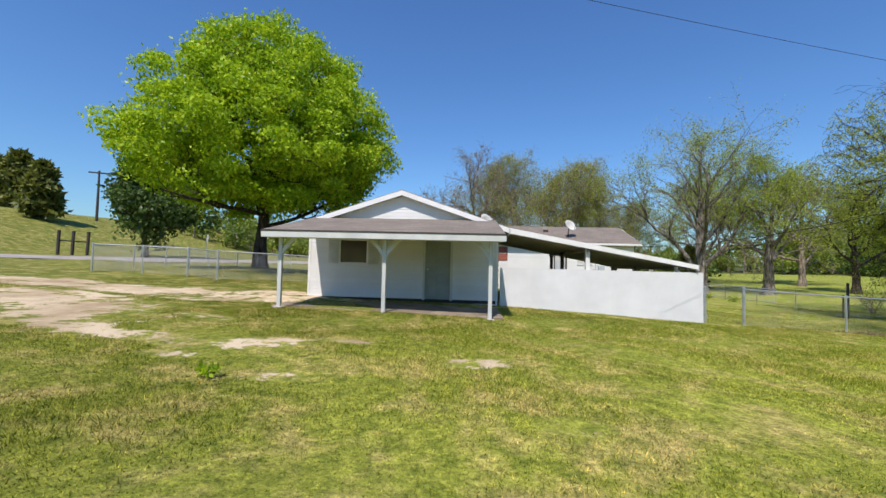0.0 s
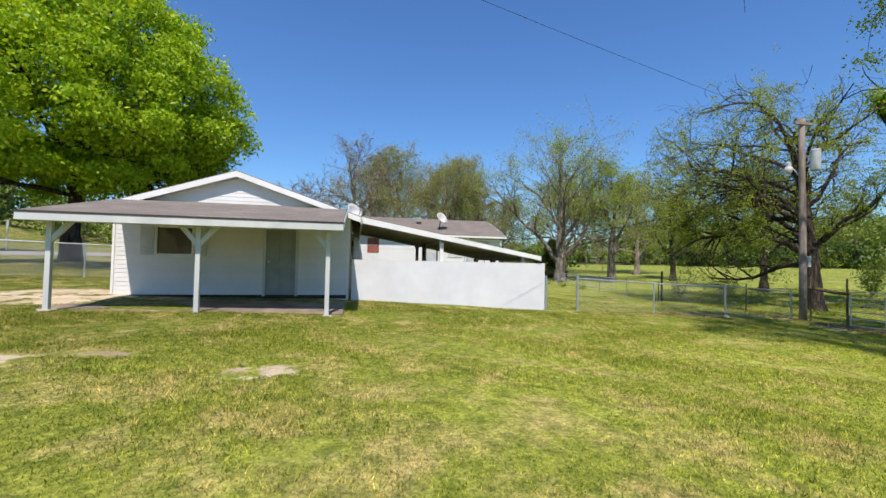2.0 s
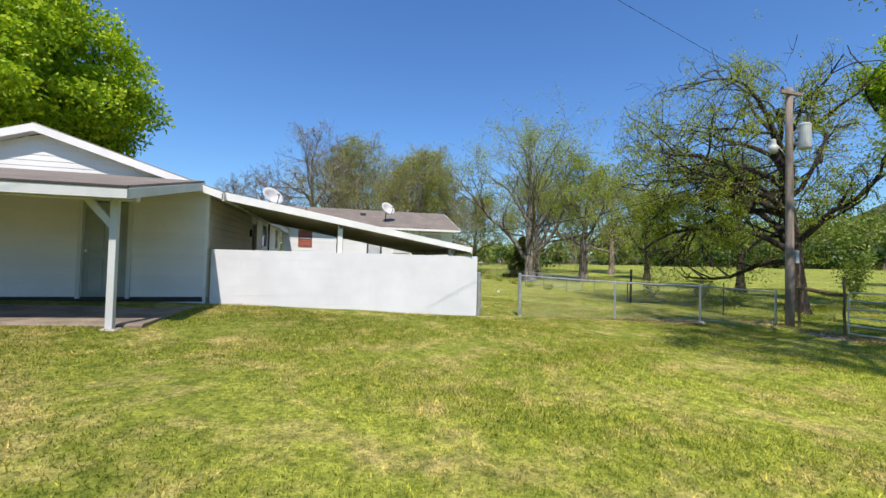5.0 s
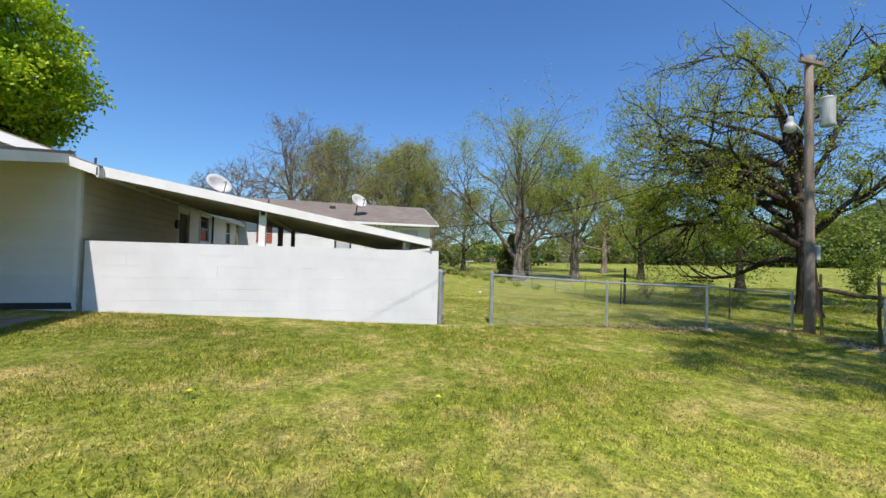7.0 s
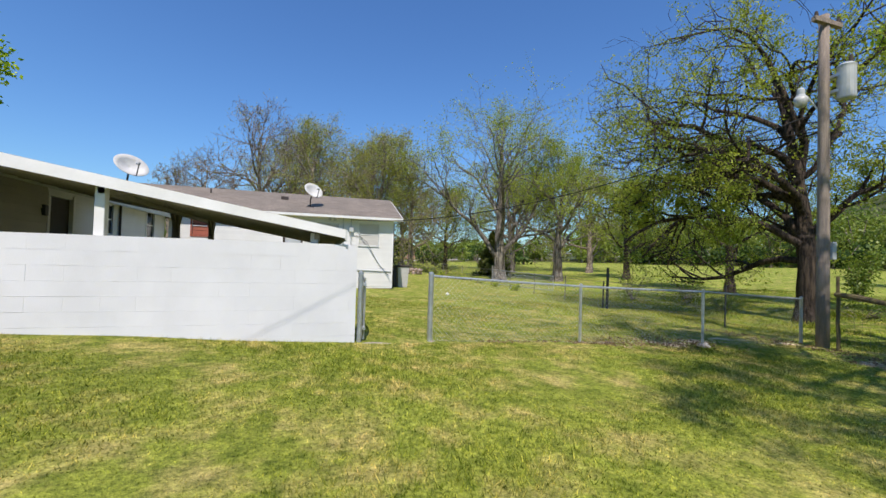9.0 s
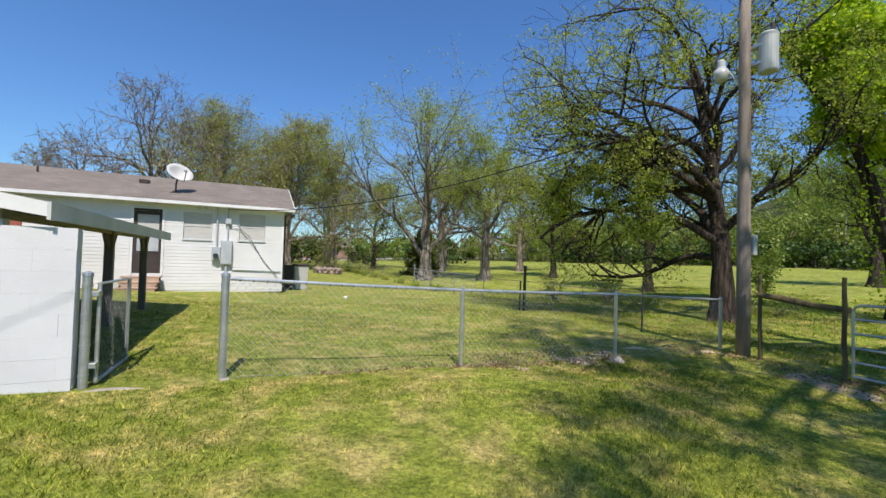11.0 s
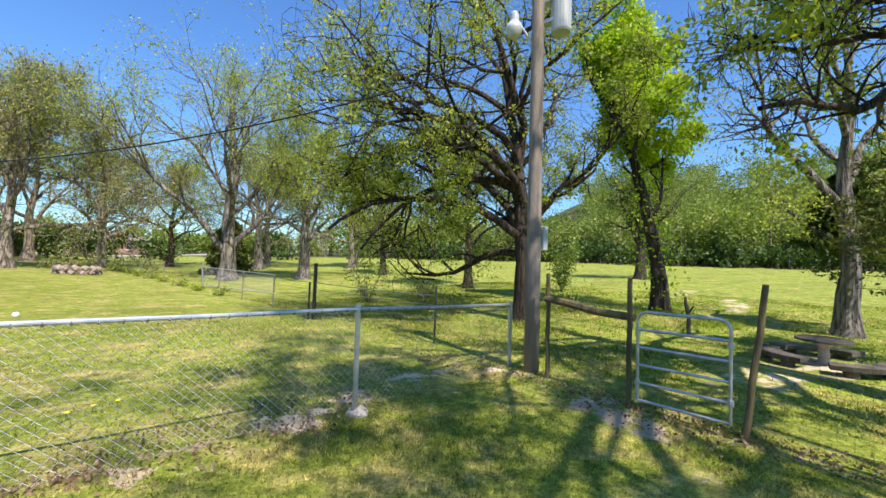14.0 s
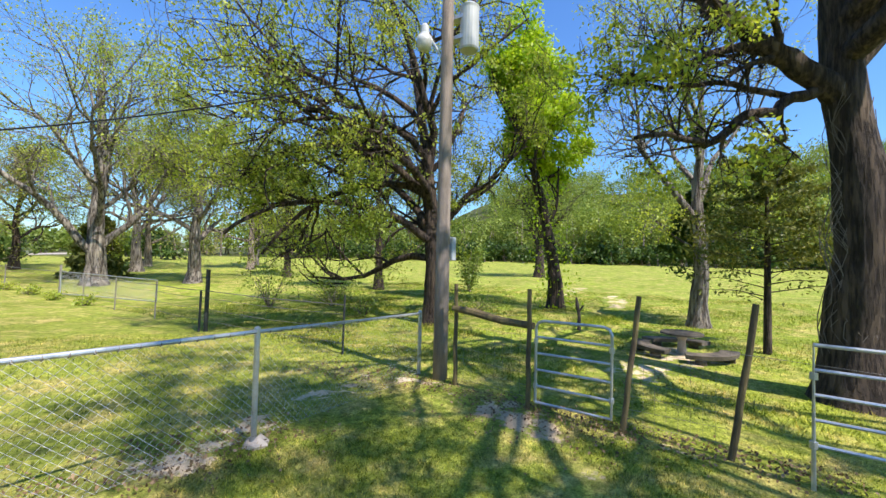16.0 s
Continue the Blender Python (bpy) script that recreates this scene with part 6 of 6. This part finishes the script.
tree((-40.6, 27.2), "dense dark green tree beside the road", 121, 7, 0.3, 1.5, ring(12, 1.4, 6.6, 10, 70, 4.2, 2.2, 0.12, 8), LEAF_SHADE, BARK_DARK, leaves=16000, size=0.26, spread=0.5)


def woods(name, spots, label, lm, seed, tall=(8, 13), per=640, size=0.40, wide=0.42):
    """Far woodland: stems and uneven clumps of leaves, too many to count."""
    g = np.random.default_rng(seed)
    P, lines = [], []
    for x, y in spots:
        h = g.uniform(*tall)
        b = np.array(at_ground(x, y))
        lines.append((np.array([b - [0, 0, 0.5], b + [g.uniform(-0.5, 0.5), 0, h * 0.5], b + [g.uniform(-1, 1), g.uniform(-1, 1), h * 0.9]]), np.array([0.22, 0.14, 0.03]), 5))
        for c in range(9):
            q = b + np.array([g.normal() * h * wide * 0.55, g.normal() * h * wide * 0.55, h * g.uniform(0.18, 0.95)])
            n = per // 9
            P.append(q + g.normal(size=(n, 3)) * h * 0.10)
    ob = link(name, leaf_mesh(name, np.concatenate(P), size, g, 0.0, 1.2), lm)
    tagged(ob, label, "woods", kind="stuff")
    ob = link(name + "_stems", tubes(lines, name + "_stems"), BARK_TWIG)
    tagged(ob, "grey stems of the far woodland trees", "woods", kind="stuff")


g0 = np.random.default_rng(77)


def band(a0, a1, r0, r1, n):
    out = []
    for k in range(n):
        a, r = radians(g0.uniform(a0, a1)), g0.uniform(r0, r1)
        out.append((4.5 + r * math.cos(a), -3.7 + r * math.sin(a)))
    return out


woods("far_woods", band(-35, 20, 84, 100, 80) + band(-30, 24, 100, 190, 280), "green wooded hillside beyond the pasture", LEAF_WOODS, 201)
woods("pasture_edge_woods", band(18, 60, 84, 105, 90), "green trees along the far side of the pasture", LEAF_WOODS, 202, (6, 10))
woods("understorey", band(-35, 50, 78, 84, 110), "dark brush along the edge of the woods", LEAF_SHADE, 203, (2.2, 4.2), 260, 0.45, 0.7)
woods("north_woods", band(60, 122, 78, 115, 95), "mixed trees beyond the lane", LEAF_WOODS, 204, (3, 5.5))
woods("north_brush", band(62, 100, 60, 76, 26), "dark shrubs along the lane", LEAF_SHADE, 205, (2.5, 4.5), 300, 0.4, 0.6)
woods("road_woods", [(-40 - 6 * math.cos(k) + k * 1.1 - 30, 70 + 9 * math.sin(k * 1.7) + k * 0.5) for k in range(70)], "low green trees beyond the road", LEAF_WOODS, 206, (4, 7.5))
woods("south_woods", band(190, 330, 80, 110, 34), "green trees behind the lawn", LEAF_WOODS, 207, (6, 10))

for k, (x, y) in enumerate(((-10.0, -8.6),)):
    bush((x, y), 0.2, 0.03, 160 + k, "small bright green weed tuft in the lawn", LEAF_BRIGHT, 90, 0.04, "weed_tuft")
M_YELLOW = mat("dandelion_yellow", (0.72, 0.62, 0.04), (0.6, 0.5, 0.03), 0.8, 9, 60, 0.1, 0.001)
gd = np.random.default_rng(9)
for k, (x, y) in enumerate(((5.1, 1.5), (5.3, 1.55), (5.9, 2.7), (4.9, 1.4), (-3.3, -4.3), (-1.2, -4.6))):
    b = at_ground(x, y)
    fl = thing("dandelion", b, "yellow dandelion flower in the grass", "flower", "dandelions")
    part("stem", a_rod([b - Vector((0, 0, 0.02)), b + Vector((0.01, 0, 0.07))], 0.003, 5), M_HOSE, fl)
    part("flower_head", a_rod([b + Vector((0.01, 0, 0.065)), b + Vector((0.01, 0, 0.075)), b + Vector((0.01, 0, 0.085))], [0.008, 0.024, 0.014], 10), M_YELLOW, fl)

# ---- grass ----
def grass(name, x0, x1, y0, y1, dens, tall, wide, seed, label, keep=None):
    """Short mown turf: single bent blades strewn on the ground, none on bare soil."""
    g = np.random.default_rng(seed)
    n = int((x1 - x0) * (y1 - y0) * dens)
    x, y = g.uniform(x0, x1, n), g.uniform(y0, y1, n)
    ok = bare_at(x, y) + 0.09 * np.sin(x * 3.1 + np.sin(y * 4)) * np.sin(y * 5.3 + x) + g.normal(size=n) * 0.05 < 0.27
    ok &= ~((x > -12.3) & (x < -6.3) & (y > -2.5) & (y < 12))
    ok &= ~((x > -6.3) & (x < 0.02) & (y > -0.02) & (y < 0.2))
    ok &= ~((x > 0.03) & (x < 2.3) & (y > -0.08) & (y < 0.18))
    if keep is not None:
        ok &= keep(x, y)
    x, y = x[ok], y[ok]
    n = len(x)
    # height from the ground sheet itself
    ix = np.clip(np.searchsorted(gx, x) - 1, 0, N - 2)
    iy = np.clip(np.searchsorted(gy, y) - 1, 0, N - 2)
    fx, fy = (x - gx[ix]) / (gx[ix + 1] - gx[ix]), (y - gy[iy]) / (gy[iy + 1] - gy[iy])
    z = (GZ[iy, ix] * (1 - fx) + GZ[iy, ix + 1] * fx) * (1 - fy) + (GZ[iy + 1, ix] * (1 - fx) + GZ[iy + 1, ix + 1] * fx) * fy
    h = tall * g.uniform(0.45, 1.35, n) * (0.75 + 0.5 * np.sin(x * 1.3 + np.sin(y * 0.9) * 2) * np.sin(y * 1.1 + x * 0.3))
    a, b = g.uniform(0, 6.28, n), g.uniform(0, 6.28, n)
    w = wide * g.uniform(0.6, 1.4, n)
    l = h * g.uniform(0.2, 1.1, n)
    p = np.stack([x, y, z - 0.003], 1)
    o = np.stack([np.cos(a) * w, np.sin(a) * w, np.zeros(n)], 1)
    tip = p + np.stack([np.cos(b) * l, np.sin(b) * l, h], 1)
    V = np.stack([p - o, p + o, tip], 1).reshape(-1, 3)
    me = fast_mesh(name, V, np.arange(n * 3).reshape(n, 3))
    tagged(link(name, me, M_BLADE), label, "grass", kind="stuff")


grass("lawn_grass", -14, 10.5, -13, 0.0, 1800, 0.043, 0.0046, 301, "short mown green and straw lawn grass")
grass("lawn_grass_outer", -20, 13.5, -14, 8, 380, 0.05, 0.006, 302, "short lawn grass further off", lambda x, y: ~((x > -14) & (x < 10.5) & (y < 0)))
grass("pasture_grass", 11, 30, -9, 14, 200, 0.07, 0.011, 303, "longer pasture grass under the trees")
grass("pasture_weeds", 13, 26, -2, 10, 240, 0.17, 0.013, 304, "rank tufts of weeds along the dip in the pasture", lambda x, y: (np.sin(x * 0.9 + 1.3 * np.sin(y * 0.7)) * np.sin(y * 1.1 + x * 0.35) > 0.35) & (np.abs(x - 18 - 0.3 * y) < 4))
# dead leaves along the fence line and by the gate
gl = np.random.default_rng(310)
LIT = []
for ax, ay, bx, by, wid, cnt in ((10.1, -0.3, 9.65, -5.2, 0.20, 1500), (2.3, 0.05, 5.0, 0.06, 0.06, 700), (9.7, 2.1, 10.2, -0.3, 0.35, 900), (4.9, 0.2, 7.6, 0.15, 0.35, 1000), (9.1, -3.2, 9.6, -1.0, 0.4, 350), (13.2, -2.6, 15.0, -3.6, 0.6, 500)):
    t = gl.uniform(size=cnt)
    px, py = ax + (bx - ax) * t + gl.normal(size=cnt) * wid, ay + (by - ay) * t + gl.normal(size=cnt) * wid
    LIT.append(np.stack([px, py, land(px, py) + gl.uniform(0.012, 0.03, cnt)], 1))
LIT = np.concatenate(LIT)
tagged(link("leaf_litter", leaf_mesh("leaf_litter", LIT, 0.026, gl, 0.0, 1.6), M_DEADLEAF), "brown dead leaves strewn along the fence line", "leaf litter", kind="stuff")
